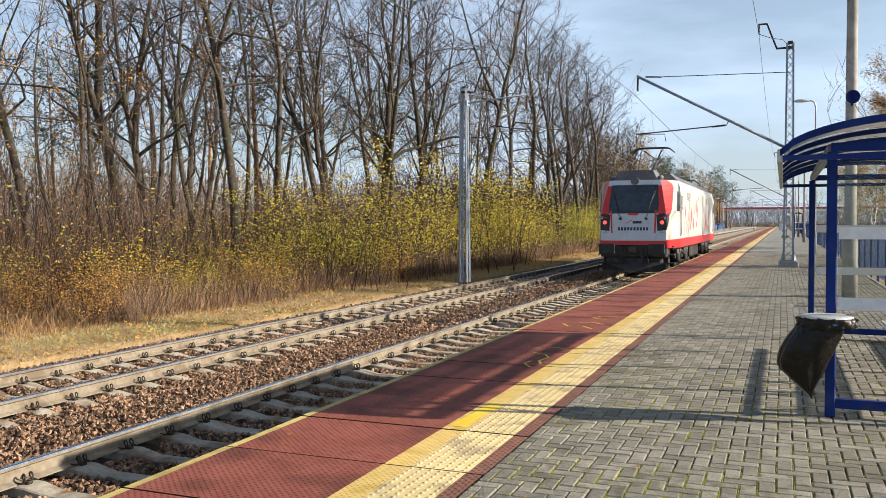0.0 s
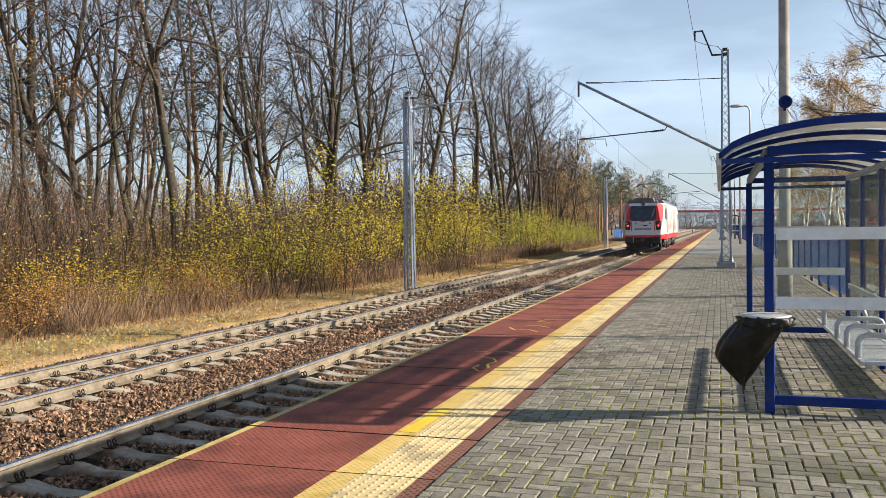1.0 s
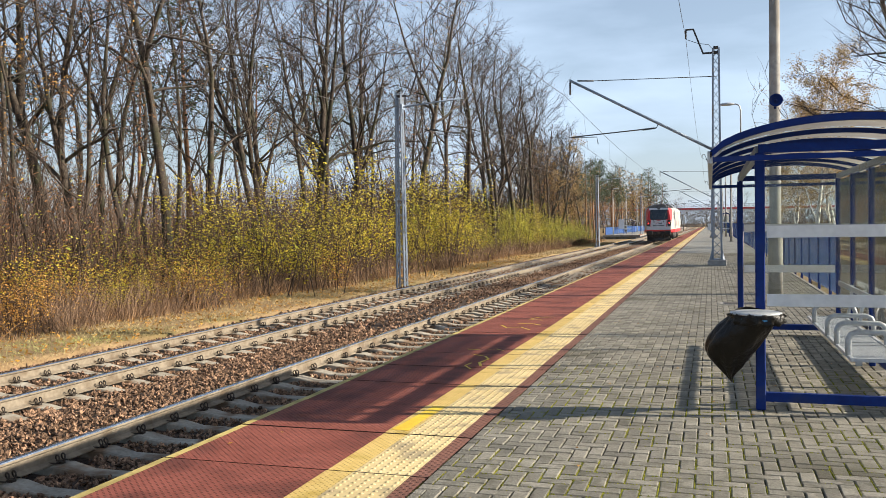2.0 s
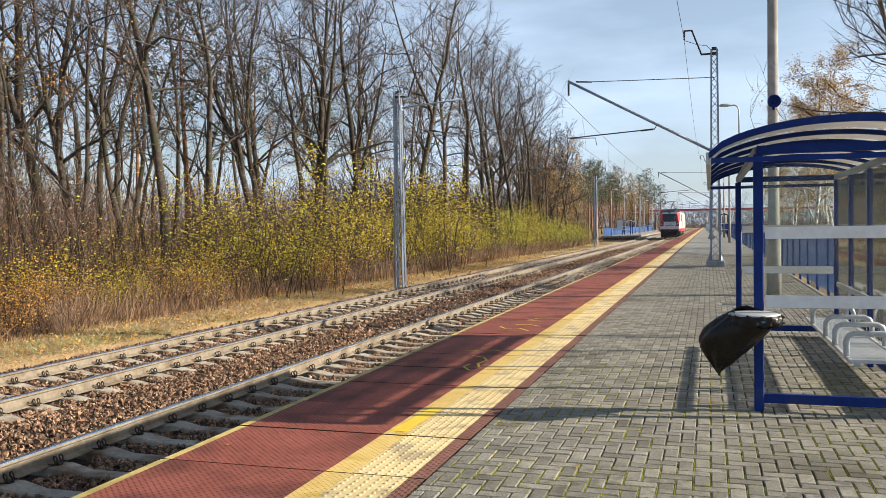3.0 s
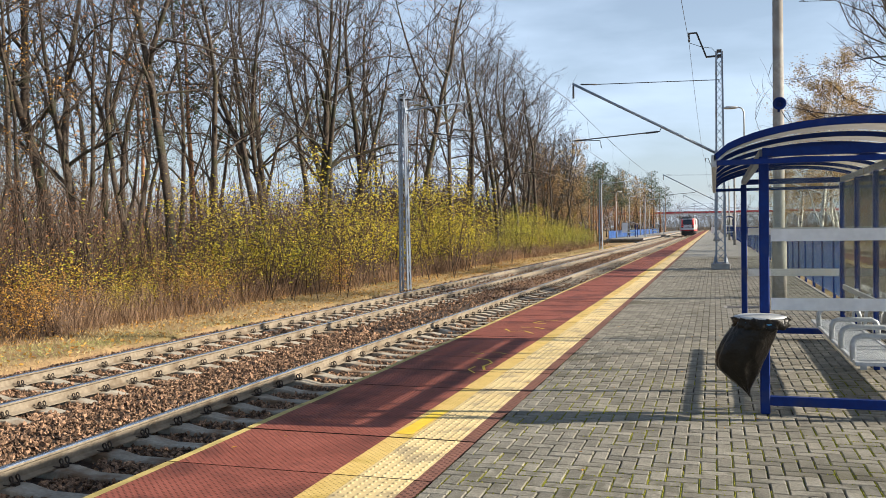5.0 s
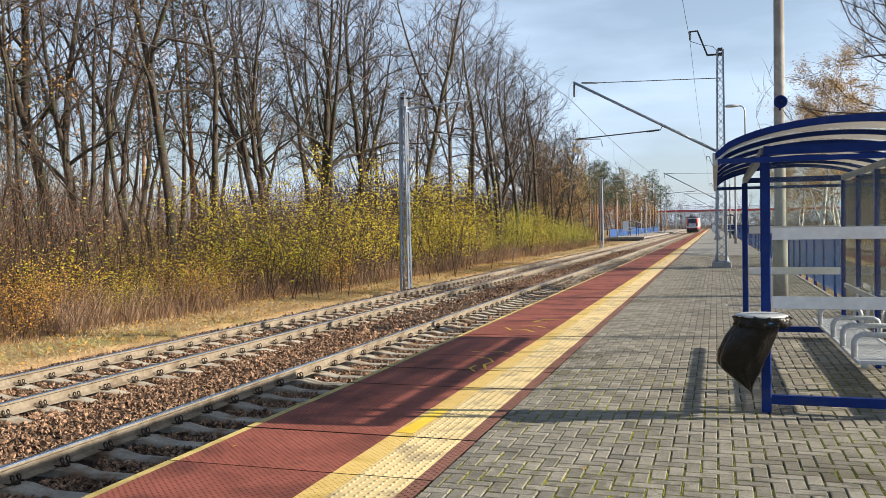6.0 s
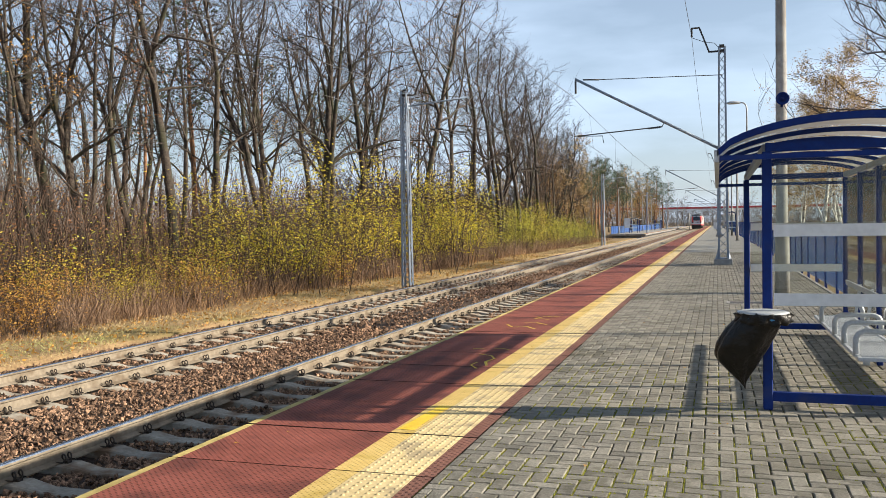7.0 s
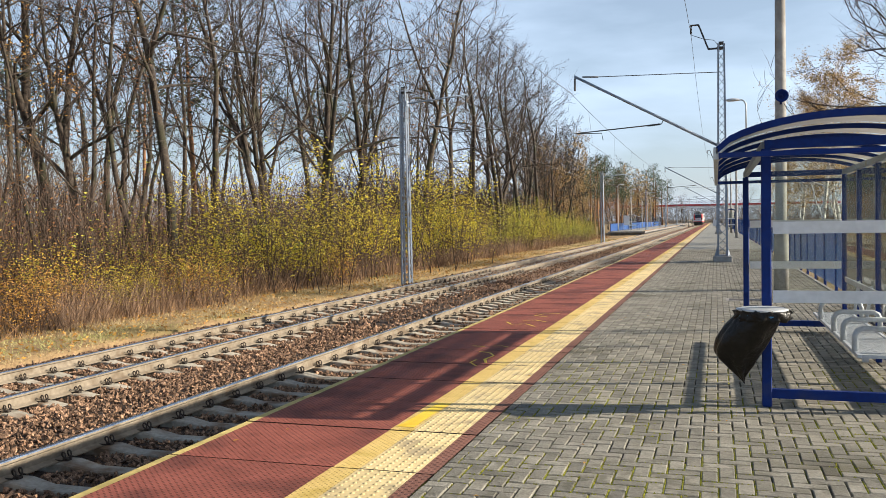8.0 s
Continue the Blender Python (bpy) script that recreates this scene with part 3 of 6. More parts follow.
def brick_build():
    b = Build()
    w, l, c = 0.0450, 0.0950, 0.006
    ring = lambda i, z: [(-l + i, -w + i, z), (l - i, -w + i, z), (l - i, w - i, z), (-l + i, w - i, z)]
    b.add(ring(0, -0.025) + ring(0, -c) + ring(c, 0), [(k, (k + 1) % 4, 4 + (k + 1) % 4, 4 + k) for k in range(4)] + [(4 + k, 4 + (k + 1) % 4, 8 + (k + 1) % 4, 8 + k) for k in range(4)] + [(8, 9, 10, 11)])
    return b


BRICK = brick_build().mesh("brick", M["brick"])


def build_paving():
    """Grey concrete bricks laid in a right-angled herringbone."""
    u = 0.1
    src = brick_build()
    sv = np.array(src.v)
    near, rest = [], []
    nx0, nx1 = int(PAVE_L / u) + 1, int(PAVE_R / u)
    for j in range(-78, 452):
        for i in range(nx0 - 3, nx1 + 3):
            k = (i - j) % 4
            x, y = i * u, j * u
            if k == 0:
                c, a = (x + u, y + u / 2), 0
            elif k == 3:
                c, a = (x + u / 2, y + u), 90
            else:
                continue
            hx, hy = (u, u / 2) if a == 0 else (u / 2, u)
            if c[0] - hx < PAVE_L - 0.002 or c[0] + hx > PAVE_R + 0.002:
                # cut bricks along the borders
                lo, hi = max(c[0] - hx, PAVE_L), min(c[0] + hx, PAVE_R)
                if hi - lo < 0.03:
                    continue
                rest.append(((lo + hi) / 2, c[1], a, (hi - lo) / (2 * hx), 1.0))
                continue
            if 4.05 <= c[1] < 5.6 and -1.6 < c[0] < 1.6 and len(near) < 290:
                near.append((c[0], c[1], a))
            else:
                rest.append((c[0], c[1], a, 1.0, 1.0))
    for x, y, a in near:
        part("brick", BRICK, None, platform, at=pose(x, y, rng.uniform(-0.003, 0.0015), rng.uniform(-0.9, 0.9), rng.uniform(-0.6, 0.6), a + rng.uniform(-0.8, 0.8)))
    r = np.array(rest)
    k = len(r)
    rad = np.radians(r[:, 2] + nrg.uniform(-0.8, 0.8, k))
    tx, ty = nrg.uniform(-0.012, 0.012, k), nrg.uniform(-0.02, 0.02, k)
    p = np.repeat(sv[None], k, 0)
    dz = p[:, :, 0] * tx[:, None] + p[:, :, 1] * ty[:, None]
    ca, sa = np.cos(rad)[:, None], np.sin(rad)[:, None]
    px, py = p[:, :, 0] * ca - p[:, :, 1] * sa, p[:, :, 0] * sa + p[:, :, 1] * ca
    pts = np.stack([px * r[:, 3:4] + r[:, 0:1], py + r[:, 1:2], p[:, :, 2] + dz + nrg.uniform(-0.003, 0.0015, k)[:, None]], 2)
    faces = (np.array(src.f)[None] + len(sv) * np.arange(k)[:, None, None]).reshape(-1, 4)
    ob = part("paving_bricks", quick_mesh("paving_bricks", pts.reshape(-1, 3), faces, M["brick_far"]), None, platform)
    ob["kind"] = "stuff"


def build_moss():
    """Small cushions of moss in the joints between the nearer bricks."""
    u, pts, faces = 0.1, [], []
    r = random.Random(77)
    while len(faces) < 52000:
        i, j = r.randrange(-16, 22), r.randrange(18, 95)
        k = (i - j) % 4
        x, y = i * u, j * u
        if noise.noise((x * 1.3, y * 1.3, 6)) < r.uniform(-0.35, 0.45) + max(0.0, y - 5.5) * 0.06:
            continue
        a = r.random()
        if k == 0:
            p = (x, y + u * a) if r.random() < 0.6 else (x + 2 * u * a, y)
        elif k == 3:
            p = (x, y + 2 * u * a) if r.random() < 0.7 else (x + u * a, y)
        else:
            continue
        if not PAVE_L < p[0] < PAVE_R:
            continue
        s, h = r.uniform(0.006, 0.0130), r.uniform(0.015, 0.0215)
        o = len(pts)
        sx, sy = (s, s * 2.2) if abs(p[0] / u - round(p[0] / u)) < 1e-6 else (s * 2.2, s)
        pts += [(p[0] - sx, p[1], -0.017), (p[0], p[1] - sy, -0.017), (p[0] + sx, p[1], -0.017), (p[0], p[1] + sy, -0.017), (p[0], p[1], -0.017 + h)]
        faces += [(o, o + 1, o + 4), (o + 1, o + 2, o + 4), (o + 2, o + 3, o + 4), (o + 3, o, o + 4)]
    solo("moss", quick_mesh("moss", np.array(pts), np.array(faces), M["moss"]), None, "yellow-green moss in the paving joints", "moss", kind="stuff")


def build_paint_marks():
    """Stray strokes of yellow paint on the slabs, and a freshly painted patch on the band."""
    def stroke(pts, w):
        b = Build()
        n = len(pts)
        v = []
        for i, (x, y) in enumerate(pts):
            xa, ya = pts[max(0, i - 1)]
            xb, yb = pts[min(n - 1, i + 1)]
            d = Vector((xb - xa, yb - ya, 0)).normalized()
            k = Vector((-d.y, d.x, 0)) * w * 1.4 * (0.6 + 0.6 * abs(noise.noise((x * 9, y * 9, 3))))
            v += [(x - k.x, y - k.y, 0.004), (x + k.x, y + k.y, 0.004)]
        b.add(v, [(2 * i, 2 * i + 2, 2 * i + 3, 2 * i + 1) for i in range(n - 1)])
        part("paint_mark", b, M["paint"], platform, "stray yellow paint stroke")

    stroke([(-2.42, 9.0), (-2.50, 9.25), (-2.46, 9.5), (-2.55, 9.7), (-2.72, 9.8)], 0.014)
    stroke([(-2.48, 8.8), (-2.60, 9.0), (-2.58, 9.2)], 0.012)
    stroke([(-2.75, 10.2), (-2.92, 10.22)], 0.016)
    stroke([(-2.45, 10.2), (-2.56, 10.3), (-2.66, 10.25)], 0.012)
    stroke([(-2.55, 12.3), (-2.75, 12.6), (-2.95, 12.5), (-3.1, 12.8)], 0.016)
    stroke([(-2.5, 12.9), (-2.7, 13.1), (-2.9, 13.05)], 0.014)
    stroke([(-2.6, 13.6), (-2.85, 13.7), (-2.75, 14.0), (-2.5, 14.1)], 0.014)
    stroke([(-2.26, 6.02), (-2.25, 6.3), (-2.24, 6.6), (-2.22, 6.9)], 0.06)


build_paint_marks()


def build_covers():
    """Flat plates let into the paving: a service cover and a stain's stand-in."""
    # the farther plate is added where the paving only has a dark stain
    for x, y in ((0.52, 17.0), (-1.0, 32.5)):
        c = thing("manhole_cover", "flat dark grey concrete service cover in the paving; the farther one stands for a stain", "cover", "service covers", at=pose(x, y, 0.0))
        b = Build()
        b.box((-0.36, -0.24, -0.02), (0.36, 0.24, 0.006), 0, 0.004)
        part("frame", b, M["concrete"], c)
        b = Build()
        b.box((-0.30, -0.18, 0.004), (0.30, 0.18, 0.010), 0, 0.003)
        part("lid", b, M["dark"], c)


build_covers()


def build_stray_leaves():
    r = random.Random(15)
    b = Build()
    for k in range(70):
        x, y = r.uniform(-3.4, 1.6), r.uniform(3.6, 16)
        a, s = r.uniform(0, 6.28), r.uniform(0.012, 0.026)
        u, w = Vector((math.cos(a), math.sin(a), 0)), Vector((-math.sin(a), math.cos(a), 0))
        c = Vector((x, y, 0.006))
        b.add([c - u * s, c + w * s * 0.5 + Vector((0, 0, 0.006)), c + u * s, c - w * s * 0.5 + Vector((0, 0, 0.004))], [(0, 1, 2), (0, 2, 3)])
    solo("stray_leaves", b, M["leaf_orange"], "small dry leaves blown over the platform", "leaves", kind="stuff")


def far_paving_material():
    m = surf("distant_paving", (0.215, 0.205, 0.172), (0.33, 0.315, 0.268), 3, 0.62, bump=0.2, stain=(0.15, 0.138, 0.105), stain_scale=0.8, stain_at=0.6)
    n, l = m.node_tree.nodes, m.node_tree.links
    b = n["Principled BSDF"]
    tc, br, mx = n.new("ShaderNodeTexCoord"), n.new("ShaderNodeTexBrick"), n.new("ShaderNodeMixRGB")
    br.inputs["Scale"].default_value = 1.0
    br.inputs["Brick Width"].default_value, br.inputs["Row Height"].default_value, br.inputs["Mortar Size"].default_value = 0.2, 0.1, 0.006
    mx.blend_type = "MULTIPLY"
    mx.inputs[0].default_value = 1.0
    br.inputs["Color1"].default_value, br.inputs["Color2"].default_value, br.inputs["Mortar"].default_value = (1, 1, 1, 1), (0.85, 0.85, 0.85, 1), (0.5, 0.48, 0.42, 1)
    rot = n.new("ShaderNodeMapping")
    rot.inputs["Rotation"].default_value = (0, 0, radians(90))
    l.new(tc.outputs["Object"], rot.inputs[0])
    l.new(rot.outputs[0], br.inputs["Vector"])
    l.new(b.inputs["Base Color"].links[0].from_socket, mx.inputs[1])
    l.new(br.outputs[0], mx.inputs[2])
    l.new(mx.outputs[0], b.inputs["Base Color"])
    return m


def build_far_paving():
    b = Build()
    ys = [45.2, 80, 140, 220, END]
    for a, c in zip(ys, ys[1:]):
        b.box((-1.665, a, -0.05), (PAVE_R, c, -0.002))
    part("distant_paving", b, far_paving_material(), platform)


build_far_paving()

# ---- catenary ----
def lattice_build(h, w0, w1, step):
    """Four angle legs with zigzag lacing on each side."""
    b = Build()
    legs = [(-1, -1), (1, -1), (1, 1), (-1, 1)]
    for sx, sy in legs:
        b.bar((sx * w0 / 2, sy * w0 / 2, 0), (sx * w1 / 2, sy * w1 / 2, h), 0.062, 0.062)
    n = int(h / step)
    for k in range(n):
        z0, z1 = h * k / n, h * (k + 1) / n
        a0, a1 = (w0 + (w1 - w0) * z0 / h) / 2, (w0 + (w1 - w0) * z1 / h) / 2
        for i in range(4):
            (ax, ay), (bx, by) = legs[i], legs[(i + 1) % 4]
            p, q = (ax * a0, ay * a0, z0), (bx * a1, by * a1, z1)
            if k % 2:
                p, q = (bx * a0, by * a0, z0), (ax * a1, ay * a1, z1)
            b.bar(p, q, 0.022, 0.022)
    return b


def insulator(b, p, q, r, mat):
    """A stack of sheds between p and q."""
    p, q = Vector(p), Vector(q)
    pts, rad = [], []
    for i in range(13):
        pts.append(p.lerp(q, i / 12))
        rad.append(r if i % 2 else r * 0.45)
    b.tube(pts, rad, 8, mat)


def catenary_mast(base_z, height, reach, side, boom_root, boom_tip, arm_z, block):
    """side: which way the cantilever points along x."""
    mast = thing("catenary_mast", "grey-blue lattice catenary mast with a cantilever arm", "mast", "catenary masts")
    part("lattice", lattice_build(height - base_z, 0.31, 0.20, 0.30), M["mast"], mast, "riveted lattice column", pose(0, 0, base_z))
    if block:
        fb = Build()
        fb.box((-0.33, -0.33, base_z - 0.3), (0.33, 0.33, base_z + 0.20), 0, 0.03)
        part("foundation", fb, M["pole_concrete"], mast, "concrete foundation block")
        sh = Build()
        sh.box((-0.24, -0.24, base_z + 0.20), (0.24, 0.24, base_z + 0.24))
        for sx in (-1, 1):
            for sy in (-1, 1):
                sh.add([(sx * 0.19, sy * 0.19, base_z + 0.55), (sx * 0.27, sy * 0.19, base_z + 0.2), (sx * 0.19, sy * 0.27, base_z + 0.2), (sx * 0.16, sy * 0.16, base_z + 0.2)], [(0, 1, 2), (0, 2, 3), (0, 3, 1)])
        part("base_plate", sh, M["mast"], mast)
    arm = Build()
    arm.tube([(side * 0.12, 0, boom_root), (side * reach, 0, boom_tip)], 0.05 if reach > 4 else 0.032, 10)
    arm.box((side * 0.12 - 0.05, -0.16, boom_root - 0.1), (side * 0.12 + 0.05, 0.16, boom_root + 0.1))
    part("cantilever", arm, M["mast"], mast, "steel tube cantilever")
    tie = Build()
    tie.tube([(0, 0, boom_tip - 0.2), (side * (reach - 0.35), 0, boom_tip - 0.06)], 0.014, 6)
    tie.tube([(side * (reach - 0.9), 0, boom_tip - 0.08), (side * (reach - 0.3), 0, boom_tip - 0.04)], 0.028, 6)
    part("tie_rod", tie, M["wire"], mast)
    ins = Build()
    insulator(ins, (side * (reach - 0.02), 0, boom_tip - 0.08), (side * (reach - 0.02), 0, boom_tip - 0.55), 0.05, 0)
    ins.tube([(side * (reach - 0.02), 0, boom_tip + 0.05), (side * (reach - 0.02), 0, boom_tip - 0.1)], 0.02, 6)
    part("insulator", ins, M["dark"], mast)
    reg = Build()
    rx = reach * 0.38
    rz = boom_root + (boom_tip - boom_root) * 0.38
    reg.tube([(side * rx, 0, rz), (side * (rx + 0.1), 0, arm_z + 0.25), (side * (reach + 0.0), 0, arm_z + 0.05)], 0.022, 6)
    insulator(reg, (side * (rx + 0.15), 0, arm_z + 0.245), (side * (rx + 0.6), 0, arm_z + 0.21), 0.045, 0)
    reg.tube([(side * (reach + 0.05), 0, arm_z + 0.05), (side * (reach - 1.0), 0, arm_z + 0.02), (side * (reach - 1.05), 0, arm_z - 0.25)], 0.015, 6)
    part("steady_arm", reg, M["dark"], mast)
    top = Build()
    top.box((-0.115, -0.115, height - 0.19), (0.115, 0.115, height - 0.11))
    top.box((-0.085, -0.085, height - 0.02), (0.085, 0.085, height + 0.07))
    top.bar((side * 0.05, 0, height - 0.15), (side * 0.45, 0, height - 0.15), 0.06, 0.06)
    top.bar((side * 0.43, 0, height - 0.17), (side * 0.77, 0, height + 0.74), 0.055, 0.055)
    top.bar((side * 0.75, 0, height + 0.74), (side * 1.06, 0, height + 0.74), 0.05, 0.05)
    insulator(top, (side * 1.03, 0, height + 0.72), (side * 1.03, 0, height + 0.42), 0.045, 0)
    top.tube([(side * 1.03, 0, height + 0.40), (side * 0.6, 0, height + 0.22), (side * 0.25, 0, height + 0.15), (side * 0.08, 0, height - 0.05)], 0.010, 5)
    part("feeder_bracket", top, M["dark"], mast)
    return mast


SPAN = 59.5
MAST_R, MAST_L = (0.21, 32.3), (-11.38, 30.8)
right_mast = catenary_mast(0.0, 7.80, 5.27, -1, 4.17, 7.0, 4.80, True)
right_mast.matrix_basis = pose(*MAST_R, 0)
left_mast = catenary_mast(-0.80, 6.72, 2.5, 1, 6.15, 6.35, 5.0, False)
left_mast.matrix_basis = pose(*MAST_L, 0)
for i in (-1, 1, 2, 3, 4, 5):
    copy_thing(right_mast, pose(MAST_R[0], MAST_R[1] + SPAN * i, 0))
    copy_thing(left_mast, pose(MAST_L[0], MAST_L[1] + SPAN * i, 0))


def build_wires():
    for axis, y0, tip, name in ((NEAR, MAST_R[1], 6.42, "near"), (FAR, MAST_L[1], 5.80, "far")):
        line = thing("overhead_wire", "contact wire hung on droppers from its messenger wire", "wire", "overhead wires")
        for i in range(-2, 6):
            b = Build()
            ya, yb = y0 + SPAN * i, y0 + SPAN * (i + 1)
            za = [(s, tip - 0.4 * 4 * s * (1 - s)) for s in [k / 12 for k in range(13)]]
            b.tube([(axis, ya + (yb - ya) * s, z) for s, z in za], 0.010, 4, caps=False)
            zc = 4.82 if axis == NEAR else 4.75
            sg = 0.25
            b.tube([(axis + sg, ya, zc), (axis - sg, (ya + yb) / 2, zc - 0.02), (axis + sg, yb, zc)], 0.009, 4, caps=False)
            for s, z in za[1:-1:2]:
                off = sg - 4 * sg * min(s, 1 - s)
                b.tube([(axis, ya + (yb - ya) * s, z), (axis + off, ya + (yb - ya) * s, zc)], 0.004, 3, caps=False)
            part("wire_span", b, M["wire"], line)
    for x, y0, z in ((MAST_R[0] - 1.03, MAST_R[1], 8.2), (MAST_L[0] + 1.03, MAST_L[1], 7.1)):
        line = thing("feeder_wire", "bare feeder wire along the mast tops", "wire", "overhead wires")
        for i in range(-2, 6):
            f = Build()
            ya, yb = y0 + SPAN * i, y0 + SPAN * (i + 1)
            f.tube([(x, ya + (yb - ya) * k / 10, z - 0.9 * 4 * k / 10 * (1 - k / 10)) for k in range(11)], 0.009, 4, caps=False)
            part("wire_span", f, M["wire"], line)


build_wires()


# ---- shelter ----
SX0, SX1, SY0, SY1 = 0.385, 1.62, 7.42, 12.4   # post lines
RX0, RX1, RY0, RY1 = 0.0, 2.02, 7.15, 12.65    # roof
EAVE, RISE = 2.10, 0.255


def arch_z(x, lift=0.0):
    u = (x - (RX0 + RX1) / 2) / ((RX1 - RX0) / 2)
    return EAVE + RISE * max(0.0, 1 - u * u) ** 0.65 + lift


def arch_bar(b, y, depth, width, lift, mat=0, n=20):
    for i in range(n):
        xa, xb = RX0 + (RX1 - RX0) * i / n, RX0 + (RX1 - RX0) * (i + 1) / n
        za, zb = arch_z(xa, lift), arch_z(xb, lift)
        b.add([(xa, y, za), (xb, y, zb), (xb, y + width, zb), (xa, y + width, za), (xa, y, za - depth), (xb, y, zb - depth), (xb, y + width, zb - depth), (xa, y + width, za - depth)], [(0, 1, 2, 3), (7, 6, 5, 4), (0, 4, 5, 1), (2, 6, 7, 3)] + ([(0, 3, 7, 4)] if i == 0 else []) + ([(1, 5, 6, 2)] if i == n - 1 else []), mat)


def pane(x0, y0, z0, x1, y1, z1):
    b = Build()
    b.box((min(x0, x1), min(y0, y1), z0), (max(x0, x1), max(y0, y1), z1))
    return b


def build_shelter():
    sh = thing("platform_shelter", "blue steel platform shelter with glass walls and arched roof", "shelter")
    w = 0.075
    posts = [(SX0, SY0, 2.10), (SX0, SY1, 2.10)] + [(SX1, SY0 + (SY1 - SY0) * k / 4, 2.10) for k in range(5)]
    for x, y, h in posts:
        b = Build()
        ww = w if x < 1 else 0.06
        b.box((x - ww / 2, y - ww / 2, 0.0), (x + ww / 2, y + ww / 2, h), 0, 0.008)
        part("post", b, M["blue"], sh)
    for y in (SY0, SY1):
        b = Build()
        b.box((SX0 + w / 2, y - 0.025, 0.07), (SX1 - 0.03, y + 0.025, 0.145))
        part("bottom_rail", b, M["blue"], sh)
        b = Build()
        b.box((SX0 - 0.01, y - 0.03, 2.10), (SX1 + 0.03, y + 0.03, 2.17))
        part("cross_beam", b, M["blue"], sh)
    for x in (SX0, SX1):
        b = Build()
        b.box((x - 0.03, SY0 + 0.032, 2.105), (x + 0.03, SY1 - 0.032, 2.165))
        part("long_beam", b, M["mast"], sh, "grey longitudinal beam under the roof")
    b = Build()
    b.box((SX1 - 0.025, SY0 + 0.04, 0.10), (SX1 + 0.025, SY1 - 0.04, 0.25))
    part("bottom_rail", b, M["blue"], sh)
    # roof
    n_rib = 7
    for k in range(n_rib):
        y = RY0 + (RY1 - RY0 - 0.04) * k / (n_rib - 1)
        b = Build()
        if k in (0, n_rib - 1):
            arch_bar(b, y, 0.055, 0.05, 0.01)
        else:
            arch_bar(b, y, 0.04, 0.04, -0.012)
        part("roof_rib", b, M["blue"], sh)
    for k in range(n_rib - 1):
        ya = RY0 + (RY1 - RY0 - 0.04) * k / (n_rib - 1) + 0.05
        yb = RY0 + (RY1 - RY0 - 0.04) * (k + 1) / (n_rib - 1)
        b = Build()
        n = 20
        for i in range(n):
            xa, xb = RX0 + 0.03 + (RX1 - RX0 - 0.06) * i / n, RX0 + 0.03 + (RX1 - RX0 - 0.06) * (i + 1) / n
            za, zb = arch_z(xa), arch_z(xb)
            b.add([(xa, ya, za), (xb, ya, zb), (xb, yb, zb), (xa, yb, za)], [(0, 1, 2, 3)], 0, True)
        part("roof_sheet", b, M["poly"], sh, "smoky translucent polycarbonate sheet")
    for y in (RY0, RY1 - 0.04):
        b = Build()
        b.box((RX0 + 0.02, y + 0.002, EAVE - 0.075), (RX1 - 0.02, y + 0.038, EAVE - 0.035))
        part("roof_tie", b, M["blue"], sh)
    for x, l in ((RX0, 1), (RX1, -1)):
        b = Build()
        b.box((x - 0.02, RY0, EAVE - 0.09), (x + 0.02, RY1, EAVE + 0.012), 0, 0.006)
        part("eave", b, M["galv"], sh, "pale grey eave gutter")
    # glass
    for y in (SY0, SY1):
        part("glass_pane", pane(SX0 + 0.05, y - 0.004, 0.845, SX1 - 0.04, y + 0.004, 2.08), M["glass"], sh, "dusty side pane").visible_shadow = False
        for z0, z1 in ((0.85, 0.95), (1.41, 1.508)):
            part("marking_band", pane(SX0 + 0.05, y - 0.008, z0, SX1 - 0.04, y - 0.005, z1), M["frost"], sh, "pale safety band on the glass")
    for k in range(4):
        ya, yb = SY0 + (SY1 - SY0) * k / 4 + 0.035, SY0 + (SY1 - SY0) * (k + 1) / 4 - 0.035
        part("glass_pane", pane(SX1 - 0.004, ya, 0.35, SX1 + 0.004, yb, 2.08), M["glass"], sh, "dusty back pane").visible_shadow = False
    return sh


build_shelter()


